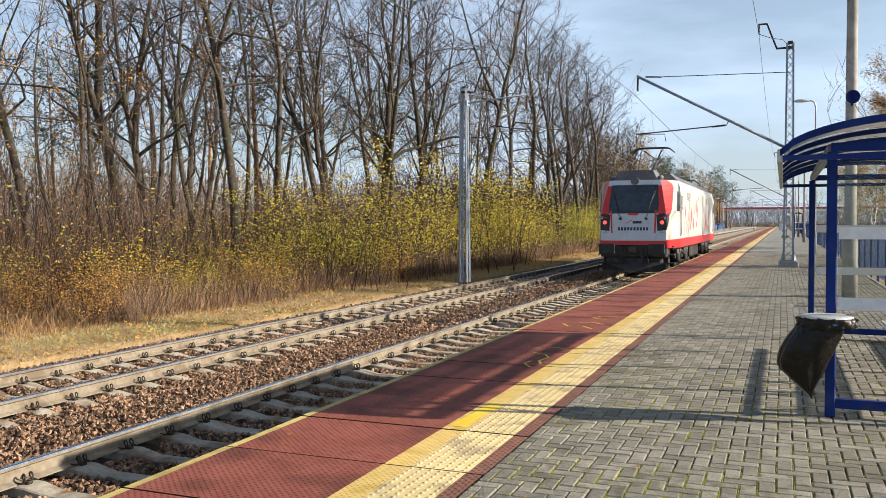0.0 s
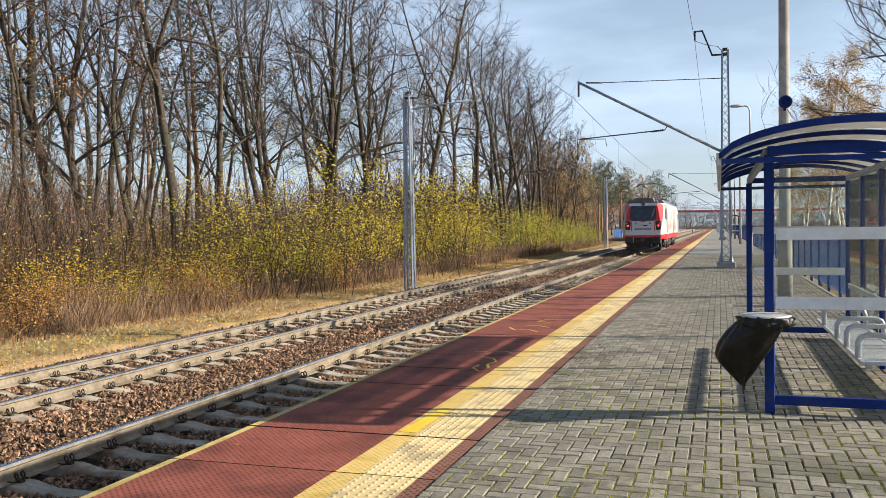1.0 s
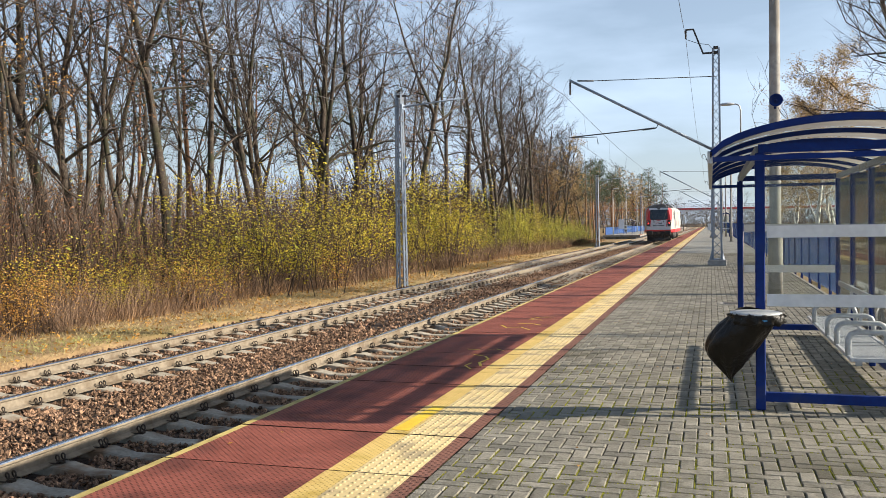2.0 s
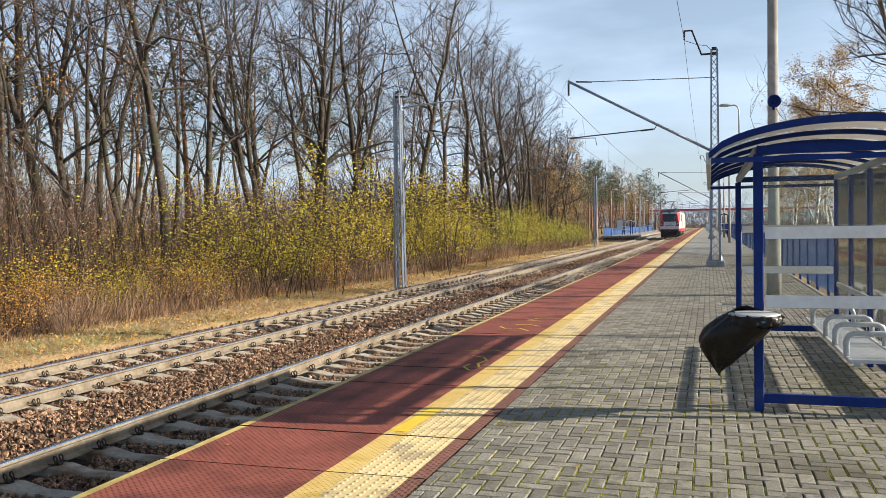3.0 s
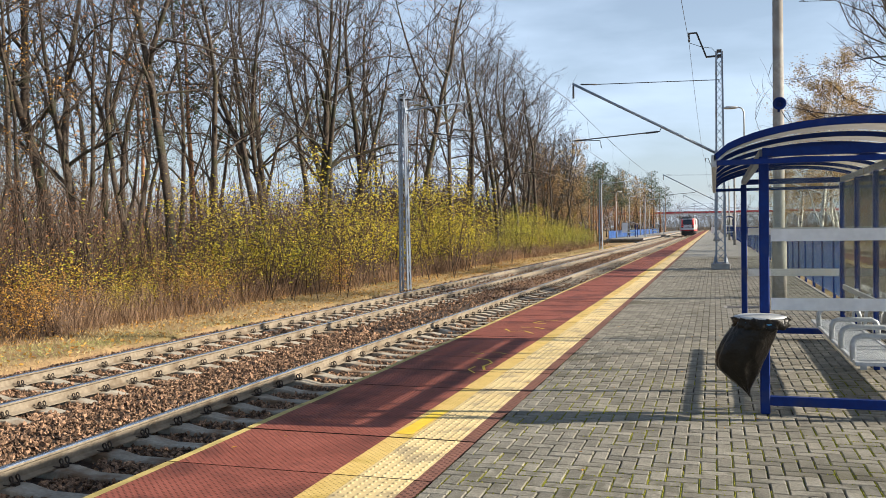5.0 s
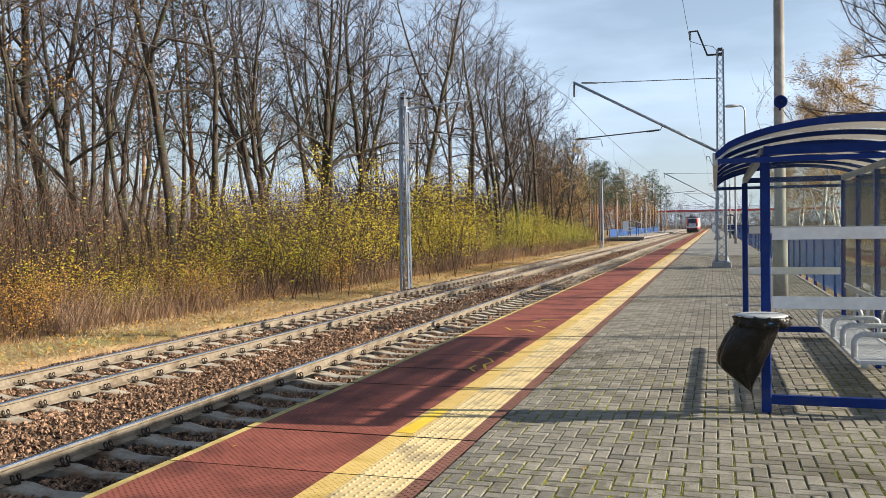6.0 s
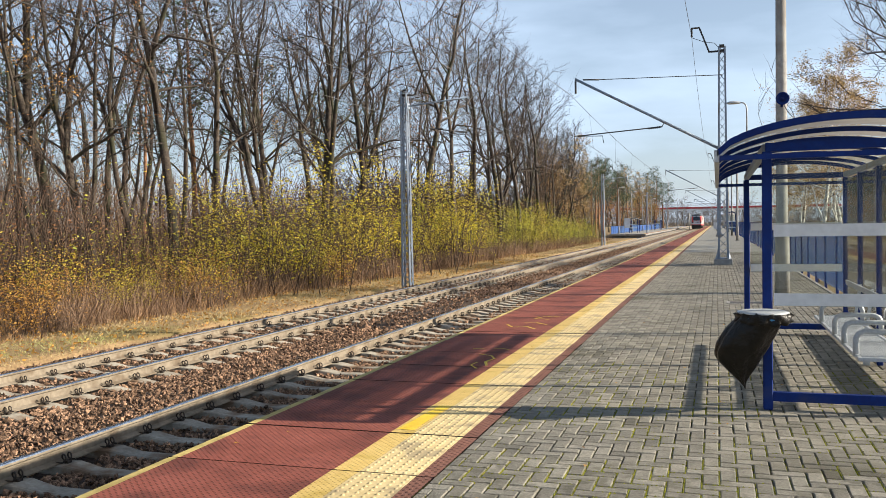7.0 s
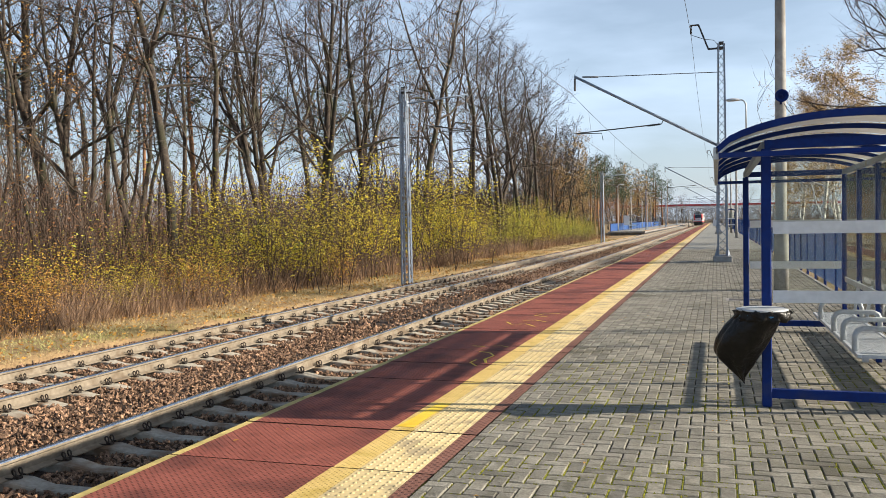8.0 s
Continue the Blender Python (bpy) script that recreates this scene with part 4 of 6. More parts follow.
def build_bench():
    bench = thing("platform_bench", "grey perforated steel bench with looped armrests", "bench")
    x0, x1, y0, y1, z = 1.08, 1.50, 7.57, 10.9, 0.42
    frame_b = Build()
    for x in (x0, x1 - 0.03):
        frame_b.box((x, y0, z - 0.03), (x + 0.03, y1, z), 0, 0.004)
    for y in (y0, y1 - 0.03):
        frame_b.box((x0 + 0.03, y, z - 0.03), (x1 - 0.03, y + 0.03, z))
    part("seat_frame", frame_b, M["seat"], bench)
    seat = Build()
    n = 150
    for i in range(n):
        y = y0 + 0.035 + (y1 - y0 - 0.07) * i / n
        seat.box((x0 + 0.03, y, z - 0.014), (x1 - 0.03, y + 0.014, z - 0.006))
    part("seat", seat, M["seat"], bench, "slotted steel seat")
    back = Build()
    back.box((x1 + 0.0, y0, 0.74), (x1 + 0.02, y1 + 0.6, 0.80), 0, 0.006)
    part("backrest", back, M["seat"], bench)
    for y in (7.77, 8.45, 9.1, 10.2):
        b = Build()
        pts = [(x0 + 0.01, y, z - 0.01), (x0 + 0.01, y, z + 0.13), (x0 + 0.03, y, z + 0.17), (x0 + 0.07, y, z + 0.19), (x1 - 0.06, y, z + 0.19), (x1 - 0.02, y, z + 0.17), (x1, y, z + 0.12), (x1, y, z - 0.01)]
        b.tube(pts, 0.025, 8)
        part("armrest", b, M["seat"], bench)
    for y in (9.9, 10.7):
        b = Build()
        b.box((1.46, y - 0.03, -0.002), (1.52, y + 0.03, z - 0.03))
        b.box((1.15, y - 0.02, z - 0.07), (1.5, y + 0.02, z - 0.03))
        b.bar((1.49, y, z - 0.05), (1.55, y, 0.80), 0.03, 0.03)
        part("leg", b, M["seat"], bench)


build_bench()

# litter bin on the front post, with a bag that swings in the wind
BIN = (0.34, 7.18, 0.775)


def build_bin():
    bin_ob = thing("litter_bin", "light blue hoop bin with grey lid and black bag", "bin", at=pose(*BIN))
    n = 28
    ring = Build()
    prof = [(0.175, -0.03), (0.185, -0.03), (0.185, 0.03), (0.175, 0.03)]
    v = [(r * math.cos(2 * math.pi * i / n), r * math.sin(2 * math.pi * i / n), z) for i in range(n) for r, z in prof]
    ring.add(v, [(4 * i + k, 4 * i + (k + 1) % 4, 4 * ((i + 1) % n) + (k + 1) % 4, 4 * ((i + 1) % n) + k) for i in range(n) for k in range(4)])
    ring.box((0.03, 0.15, -0.03), (0.10, 0.22, 0.03))
    part("hoop", ring, M["light_blue"], bin_ob)
    lid = Build()
    prof = [(0.0, 0.062), (0.10, 0.060), (0.17, 0.055), (0.196, 0.048), (0.20, 0.038), (0.19, 0.036)]
    v = [(r * math.cos(2 * math.pi * i / n), r * math.sin(2 * math.pi * i / n), z) for i in range(n) for r, z in prof]
    k6 = len(prof)
    lid.add(v, [(k6 * i + k, k6 * ((i + 1) % n) + k, k6 * ((i + 1) % n) + k + 1, k6 * i + k + 1) for i in range(n) for k in range(k6 - 1)], 0, True)
    part("lid", lid, M["galv"], bin_ob, "dull metal lid")
    hem = Build()
    m = 64
    rows = 5
    v = []
    for j in range(rows):
        for i in range(m):
            a = 2 * math.pi * i / m
            r = 0.196 + 0.03 * noise.noise((math.cos(a) * 4, math.sin(a) * 4, j * 1.7)) + 0.012 * math.sin(a * 13 + j) + (0.014 if j in (1, 3) else 0.0)
            z = 0.045 - 0.022 * j + 0.016 * noise.noise((math.cos(a) * 4, math.sin(a) * 4, 9 + j))
            v.append((r * math.cos(a), r * math.sin(a), z))
    hem.add(v, [(j * m + i, j * m + (i + 1) % m, (j + 1) * m + (i + 1) % m, (j + 1) * m + i) for j in range(rows - 1) for i in range(m)], 0, True)
    part("bag_hem", hem, M["bag"], bin_ob, "bag rim folded over the hoop")
    # the bag itself, blown out to one side, its corner hanging
    bag = Build()
    rows = 22
    v = []
    for j in range(rows):
        s = j / (rows - 1)
        for i in range(m):
            a = 2 * math.pi * i / m
            crease = 1 + 0.04 * noise.noise((math.cos(a) * 7, math.sin(a) * 7, s * 9)) + 0.10 * noise.noise((math.cos(a) * 2.4, math.sin(a) * 2.4, s * 2.5)) * (0.35 + s) + 0.05 * math.sin(a * 7 + 6 * noise.noise((s * 2, math.cos(a), 1))) * (0.2 + s)
            left = -0.165 - 0.165 * math.sin(math.pi * min(1.0, s * 1.02) * 0.86) + 0.20 * max(0.0, s - 0.6) ** 1.2
            right = 0.155 - 0.20 * s - 0.05 * s * s
            half = max(0.004, (right - left) / 2 * (1.0 if s < 0.62 else max(0.0, 1 - ((s - 0.62) / 0.38) ** 1.7)))
            mid = (left + right) / 2 + (0.06 * max(0.0, s - 0.62) / 0.38)
            depth = max(0.004, 0.165 * (1 - s ** 2.4) ** 0.8 + 0.02 * math.sin(math.pi * s))
            v.append((mid + half * crease * math.cos(a), depth * crease * math.sin(a), 0.02 - 0.625 * s))
    bag.add(v, [(j * m + i, (j + 1) * m + i, (j + 1) * m + (i + 1) % m, j * m + (i + 1) % m) for j in range(rows - 1) for i in range(m)], 0, True)
    return bin_ob, part("bag", bag, M["bag"], bin_ob, "black plastic bag blown by the wind")


litter_bin, bag = build_bin()

# ---- poles ----
def build_speaker_pole():
    p = thing("speaker_pole", "tall round concrete pole carrying a horn loudspeaker", "pole", at=pose(1.31, 19.4, 0))
    b = Build()
    b.tube([(0, 0, -0.02), (0, 0, 1.18), (0, 0, 1.26), (0, 0, 4.4), (0, 0, 9.5)], [0.15, 0.145, 0.118, 0.11, 0.095], 20)
    part("shaft", b, M["pole_concrete"], p)
    h = Build()
    n = 20
    prof = [(0.03, 0.26), (0.05, 0.22), (0.07, 0.10), (0.10, 0.0), (0.135, -0.05), (0.135, -0.065), (0.10, -0.03), (0.05, 0.05), (0.03, 0.0), (0.0, -0.02)]
    v = [(r * math.cos(2 * math.pi * i / n), y, r * math.sin(2 * math.pi * i / n)) for i in range(n) for r, y in prof]
    k = len(prof)
    h.add(v, [(k * i + q, k * i + q + 1, k * ((i + 1) % n) + q + 1, k * ((i + 1) % n) + q) for i in range(n) for q in range(k - 1)], 0, True)
    h.bar((0, 0.12, -0.06), (0, 0.28, -0.22), 0.05, 0.03)
    part("horn_loudspeaker", h, M["blue"], p, "dark blue horn loudspeaker", pose(0, -0.30, 4.07))
    c = Build()
    c.tube([(0.05, -0.14, 3.95), (0.12, -0.16, 3.8), (0.22, -0.1, 3.7)], 0.008, 5)
    part("cable", c, M["black"], p)


build_speaker_pole()


def lamp_post(x, y, z, reach, height, side):
    p = thing("street_lamp", "grey steel platform lamp with a curved arm", "lamp post", "platform lamps", at=pose(x, y, z))
    b = Build()
    b.tube([(0, 0, -0.02), (0, 0, 1.1), (0, 0, 1.15), (0, 0, height - 1.5)], [0.11, 0.11, 0.08, 0.075], 12)
    b.box((-0.16, -0.16, -0.02), (0.16, 0.16, 0.03))
    part("shaft", b, M["pole_concrete"], p)
    a = Build()
    pts = [(0, 0, height - 1.6), (0, 0, height - 0.35)] + [(side * 0.2 * (1 - math.cos(t)), 0, height - 0.35 + 0.35 * math.sin(t)) for t in (0.4, 0.8, 1.2, 1.57)] + [(side * reach, 0, height + 0.02)]
    a.tube(pts, 0.035, 10)
    part("arm", a, M["galv"], p)
    h = Build()
    n = 14
    v = []
    for j, (s, r) in enumerate(((0, 0.04), (0.1, 0.13), (0.35, 0.2), (0.6, 0.18), (0.75, 0.06))):
        for i in range(n):
            t = 2 * math.pi * i / n
            zz = r * 0.55 * math.sin(t)
            v.append((side * (reach - 0.05 + s), r * math.cos(t), height + (zz if zz > 0 else zz * 0.5)))
    h.add(v, [(j * n + i, j * n + (i + 1) % n, (j + 1) * n + (i + 1) % n, (j + 1) * n + i) for j in range(4) for i in range(n)] + [tuple(range(n)), tuple(4 * n + i for i in range(n))], 0, True)
    part("lamp_head", h, M["galv"], p)
    return p


lamp = lamp_post(1.445, 45, 0, 0.28, 7.42, -1)
for y in (72, 98, 126, 155, 185, 215):
    copy_thing(lamp, pose(1.55, y, 0))

# ---- locomotive ----
def loco_outline(hw, z0, z1, shoulder, slant):
    return [(-hw, z0), (hw, z0), (hw, z1 - shoulder), (hw - slant, z1), (-hw + slant, z1), (-hw, z1 - shoulder)]


def quad_patch(b, p, mat=0):
    b.add(p, [tuple(range(len(p)))], mat)


def build_loco():
    """Bo-Bo electric engine, 20 m long; its end towards the camera lies at y = 0, the rail tops at z = 0."""
    loco = thing("locomotive", "white, grey and red electric locomotive with raised pantograph", "locomotive")
    L, HW, FW = 20.0, 1.48, 1.16
    floor_z, roof_z = 1.32, 3.62
    # body: straight middle, cabs narrowing towards both ends
    body = Build()

    def cab_pt(side, s, z):
        """A point on the cab's side: s runs from the end's corner (0) to the full width (1); the screen leans back above 2.2 m."""
        lean = max(0.0, z - 2.25) * 0.30
        w = FW + (HW - FW) * s - max(0.0, z - 2.3) * (0.18 * (1 - s) + 0.06 * s)
        return (side * w, lean * (1 - s) + 1.5 * s, z)

    zs = [floor_z, 2.25, 3.0, 3.62]
    body.sweep(loco_outline(HW, floor_z, roof_z, 0.30, 0.10), [(1.5, 1, 1, 0, 0), (L - 1.5, 1, 1, 0, 0)], 0)
    for end in (0, 1):
        flip = lambda p: (p[0], L - p[1], p[2]) if end else p
        steps = ((floor_z, 0.0), (2.18, 0.0), (2.2, 0.14), (2.36, 0.34), (2.6, 0.48), (2.9, 0.58), (3.15, 0.66), (3.36, 0.70), (3.5, 0.62), (roof_z, 0.34))
        for side in (-1, 1):
            for (za, ua), (zb, ub) in zip(steps, steps[1:]):
                for q, mat in (([cab_pt(side, 0, za), cab_pt(side, ua, za), cab_pt(side, ub, zb), cab_pt(side, 0, zb)], 2), ([cab_pt(side, ua, za), cab_pt(side, 1, za), cab_pt(side, 1, zb), cab_pt(side, ub, zb)], 0)):
                    if mat == 2 and ub == 0:
                        continue
                    quad_patch(body, [flip(p) for p in (q if (side > 0) != bool(end) else q[::-1])], mat)
        for za, zb in zip(zs, zs[1:]):
            q = [cab_pt(-1, 0, za), cab_pt(1, 0, za), cab_pt(1, 0, zb), cab_pt(-1, 0, zb)]
            quad_patch(body, [flip(p) for p in (q if not end else q[::-1])], 1)
        quad_patch(body, [flip(p) for p in (cab_pt(-1, 0, roof_z), cab_pt(1, 0, roof_z), cab_pt(1, 1, roof_z), cab_pt(-1, 1, roof_z))], 0)
        quad_patch(body, [flip(p) for p in (cab_pt(-1, 0, floor_z), cab_pt(1, 0, floor_z), cab_pt(1, 1, floor_z), cab_pt(-1, 1, floor_z))], 0)
    part("body", body, [M["white"], M["loco_grey"], M["loco_red"]], loco, "white body sides with grey ends")
    for end in (0, 1):
        flip = (lambda p: (p[0], L - p[1], p[2])) if end else (lambda p: p)

        def put(name, polys, mat, label="", depth=0.012, host=None):
            b = Build()
            for poly in polys:
                n = len(poly)
                back = [flip(p) for p in poly]
                c = sum((Vector(p) for p in back), Vector()) / n
                nrm = (Vector(back[1]) - Vector(back[0])).cross(Vector(back[2]) - Vector(back[0])).normalized()
                out = Vector((c.x, c.y - L / 2, 0))
                if nrm.dot(out) < 0:
                    nrm = -nrm
                front = [Vector(p) + nrm * depth for p in back]
                b.add(list(back) + front, [tuple(range(n, 2 * n))] + [(k, (k + 1) % n, n + (k + 1) % n, n + k) for k in range(n)])
            return part(name, b, mat, host or loco, label)

        ly = lambda z: max(0.0, z - 2.25) * 0.30
        # red corner wings: on the end's edges and wrapping on to the sides
        for s in (-1, 1):
            wx = lambda z: FW - max(0.0, z - 2.3) * 0.18
            put("red_wing", [[(s * wx(2.2), ly(2.2), 2.2), (s * (FW - 0.30), ly(2.2), 2.2), (s * (FW - 0.29), ly(2.6), 2.6), (s * (FW - 0.33), ly(3.40), 3.40), (s * wx(3.40), ly(3.40), 3.40), (s * wx(2.6), ly(2.6), 2.6)]], M["loco_red"], "red painted corner")
            lamp_b = put("headlight", [[(s * FW, 0, 1.74), (s * (FW - 0.30), 0, 1.70), (s * (FW - 0.34), 0, 2.30), (s * (FW - 0.10), 0.01, 2.36), (s * FW, 0.02, 2.30)]], M["black"], "black headlight cluster", 0.015)
            put("headlight", [[cab_pt(s, 0, 1.74), cab_pt(s, 0.12, 1.95), cab_pt(s, 0.22, 2.36), cab_pt(s, 0, 2.30)]], M["black"], "black headlight cluster", 0.015)
            r = Build()
            cx, cz, n = s * (FW - 0.14), 2.02, 14
            v = [(cx + 0.07 * math.cos(2 * math.pi * i / n), -0.018, cz + 0.07 * math.sin(2 * math.pi * i / n)) for i in range(n)]
            v += [(cx + 0.055 * math.cos(2 * math.pi * i / n), -0.035, cz + 0.055 * math.sin(2 * math.pi * i / n)) for i in range(n)]
            r.add([flip(p) for p in v], [tuple(range(n, 2 * n))] + [(k, (k + 1) % n, n + (k + 1) % n, n + k) for k in range(n)])
            part("tail_lamp", r, M["tail"] if not end else M["screen"], loco, "red tail lamp")
            put("trim_line", [[(s * (FW - 0.42), 0, 1.62), (s * (FW - 0.37), 0, 1.62), (s * (FW - 0.33), 0, 2.46), (s * (FW - 0.40), 0, 2.46)]], M["loco_red"], "thin red line", 0.008)
            put("marker_plate", [[(s * (FW - 0.05), 0, 1.62), (s * (FW - 0.26), 0, 1.62), (s * (FW - 0.18), 0, 1.72)]], M["white"], "", 0.01)
            # cab side window, door and handrails
            put("side_window", [[cab_pt(s, 0.78, 2.45), cab_pt(s, 0.98, 2.45), cab_pt(s, 0.98, 3.18), cab_pt(s, 0.92, 3.22)]], M["screen"])
            put("cab_door", [[(s * HW, 1.62, 1.50), (s * HW, 2.25, 1.50), (s * HW, 2.25, 3.20), (s * HW, 1.62, 3.20)]], M["white"], "white cab door", 0.02)
            put("door_window", [[(s * (HW + 0.022), 1.76, 2.50), (s * (HW + 0.022), 2.11, 2.50), (s * (HW + 0.022), 2.11, 3.05), (s * (HW + 0.022), 1.76, 3.05)]], M["screen"], "", 0.006)
            for yy in (1.48, 2.38):
                hb = Build()
                hb.tube([flip((s * HW, yy, 1.5)), flip((s * (HW + 0.06), yy, 1.55)), flip((s * (HW + 0.06), yy, 2.55)), flip((s * HW, yy, 2.6))], 0.016, 6)
                part("handrail", hb, M["galv"], loco)
        put("windscreen", [[(-0.80, ly(2.42), 2.42), (0.80, ly(2.42), 2.42), (0.83, ly(2.62), 2.62), (0.79, ly(3.36), 3.36), (0.74, ly(3.40), 3.40), (-0.74, ly(3.40), 3.40), (-0.79, ly(3.36), 3.36), (-0.83, ly(2.62), 2.62)]], M["screen"], "dark windscreen", 0.02)
        put("screen_surround", [[(-0.86, ly(2.36), 2.36), (0.86, ly(2.36), 2.36), (0.89, ly(2.62), 2.62), (0.83, ly(3.43), 3.43), (-0.83, ly(3.43), 3.43), (-0.89, ly(2.62), 2.62)]], M["black"], "", 0.012)
        put("top_band", [[(-0.92, ly(3.44), 3.44), (0.92, ly(3.44), 3.44), (0.86, ly(3.61), 3.61), (-0.86, ly(3.61), 3.61)]], M["loco_grey"], "", 0.014)
        put("emblem", [[(-0.22, 0, 2.37), (0.22, 0, 2.37), (0.16, 0, 2.29), (-0.16, 0, 2.29)]], M["loco_red"], "small red plate", 0.01)
        for k in range(10):
            put("number_mark", [[(-0.55 + 0.112 * k, 0, 1.72), (-0.55 + 0.112 * k + 0.075, 0, 1.72), (-0.55 + 0.112 * k + 0.075, 0, 1.84), (-0.55 + 0.112 * k, 0, 1.84)]], M["letters"], "plain dark bar", 0.006)
        put("company_mark", [[(-0.02, 0, 1.98), (0.30, 0, 1.98), (0.30, 0, 2.07), (-0.02, 0, 2.07)]], M["letters"], "plain dark bar", 0.006)
        put("company_mark", [[(-0.30, 0, 1.98), (-0.26, 0, 1.98), (0.0, 0, 2.12), (-0.06, 0, 2.12)]], M["loco_red"], "plain red stroke", 0.006)
        for s in (-1, 1):
            wb = Build()
            wb.tube([flip((s * 0.42, -0.04, 2.18)), flip((s * 0.50, -0.05, 2.30)), flip((s * 0.72, ly(3.2) - 0.06, 3.2))], 0.014, 5)
            wb.tube([flip((s * 0.50, ly(2.5) - 0.05, 2.4)), flip((s * 0.78, ly(3.2) - 0.05, 3.22))], 0.010, 5)
            wb.box(*[tuple(c) for c in ((s * 0.46 - 0.05, -0.05 if not end else L, 2.12), (s * 0.46 + 0.05, 0.0 if not end else L + 0.05, 2.2))])
            part("wiper", wb, M["black"], loco)
        hl = Build()
        n = 14
        yb = ly(3.55) - 0.06
        v = [(0.15 * math.cos(2 * math.pi * i / n), yb, 3.58 + 0.14 * math.sin(2 * math.pi * i / n)) for i in range(n)] + [(0.16 * math.cos(2 * math.pi * i / n), yb + 0.25, 3.58 + 0.15 * math.sin(2 * math.pi * i / n)) for i in range(n)]
        hl.add([flip(p) for p in v], [tuple(range(n)), tuple(range(n, 2 * n))] + [(k, (k + 1) % n, n + (k + 1) % n, n + k) for k in range(n)])
        part("top_headlight", hl, M["roof_grey"], loco)
        # red skirt band, buffer beam, buffers, plough
        put("red_band", [[(-FW - 0.02, 0, 1.18), (FW + 0.02, 0, 1.18), (FW + 0.02, 0, 1.34), (-FW - 0.02, 0, 1.34)]], M["loco_red"], "red band", 0.03)
        for s in (-1, 1):
            put("red_band", [[(s * FW, 0.0, 1.06), (s * HW, 1.5, 1.06), (s * HW, 1.5, 1.40), (s * FW, 0.0, 1.36)]], M["loco_red"], "red band", 0.025)
        bb = Build()
        y0, y1 = (0.02, 0.9) if not end else (L - 0.9, L - 0.02)
        bb.box((-FW - 0.02, y0, 0.72), (FW + 0.02, y1, 1.17), 0, 0.04)
        bb.box((-1.0, min(y0, y1) + 0.1, 0.30), (1.0, max(y0, y1) - 0.2, 0.72), 0, 0.05)
        part("buffer_beam", bb, M["dark"], loco)
        for s in (-1, 1):
            bf = Build()
            bf.tube([flip((s * 0.875, 0.1, 1.04)), flip((s * 0.875, -0.38, 1.04))], 0.11, 12)
            bf.box((s * 0.875 - 0.29, -0.43 if not end else L + 0.38, 0.85), (s * 0.875 + 0.29, -0.38 if not end else L + 0.43, 1.23), 0, 0.03)
            part("buffer", bf, M["dark"], loco)
            st = Build()
            for zz in (0.45, 0.78, 1.1):
                st.box((s * 1.22 - 0.16, (0.55 if not end else L - 0.95), zz), (s * 1.22 + 0.16, (0.95 if not end else L - 0.55), zz + 0.04))
            st.box((s * 1.14 - 0.03, (0.55 if not end else L - 0.95), 0.45), (s * 1.14 + 0.03, (0.95 if not end else L - 0.55), 1.2))
            part("step", st, M["dark"], loco)
        pl = Build()
        pv = [(-1.15, 0.25, 0.18), (0, -0.25, 0.16), (1.15, 0.25, 0.18), (-1.15, 0.1, 0.52), (0, -0.12, 0.52), (1.15, 0.1, 0.52)]
        pl.add([flip(p) for p in pv] + [flip((x, y + 0.05, z)) for x, y, z in pv], [(0, 1, 4, 3), (1, 2, 5, 4), (9, 10, 7, 6), (10, 11, 8, 7), (0, 3, 9, 6), (2, 8, 11, 5), (3, 4, 10, 9), (4, 5, 11, 10)])
        part("snow_plough", pl, M["dark"], loco)
        hk = Build()
        hk.box((-0.14, -0.22 if not end else L - 0.1, 0.88), (0.14, 0.1 if not end else L + 0.22, 1.12), 0, 0.03)
        for x in (-0.45, -0.3, 0.32, 0.5):
            hk.tube([flip((x, 0.0, 1.0)), flip((x, -0.12, 0.9)), flip((x + 0.05, -0.13, 0.55)), flip((x + 0.02, 0.0, 0.45))], 0.025, 6)
        part("coupling", hk, M["dark"], loco)
    # long red sill, side grilles and red graphics
    for s in (-1, 1):
        sill = Build()
        sill.box((min(s * (HW + 0.002), s * (HW + 0.02)), 1.5, 1.06), (max(s * (HW + 0.002), s * (HW + 0.02)), L - 1.5, 1.40))
        part("red_band", sill, M["loco_red"], loco, "red sill band")
        r2 = random.Random(3)
        for k in range(26):
            art = Build()
            y = r2.uniform(3.0, 9.0) if k < 16 else r2.uniform(12.5, 15.5)
            z, h, w = r2.uniform(1.55, 2.5), r2.uniform(0.15, 0.7), r2.uniform(0.06, 0.34)
            x = s * (HW + 0.004 + 0.0015 * k / 26)
            pts = [(x, y, z), (x, y + w, z + r2.uniform(-0.05, 0.08)), (x, y + w * r2.uniform(0.6, 1), z + h), (x, y + w * 0.1, z + h * r2.uniform(0.6, 1))]
            quad_patch(art, pts if s > 0 else pts[::-1])
            part("side_graphic", art, M["loco_red"], loco, "weathered red patch of the side graphic")
        for y in (4.2, 8.8, 13.4):
            g = Build()
            for k in range(5):
                xx = sorted((s * (HW + 0.001), s * (HW + 0.018)))
                g.box((xx[0], y, 2.95 + 0.06 * k), (xx[1], y + 1.4, 2.985 + 0.06 * k))
            part("side_grille", g, M["white"], loco)
    # underframe, bogies and wheels
    uf = Build()
    uf.box((-1.3, 1.0, 0.98), (1.3, L - 1.0, 1.31))
    uf.box((-1.25, 8.2, 0.45), (1.25, 11.8, 1.05), 0, 0.06)
    part("underframe", uf, M["dark"], loco)
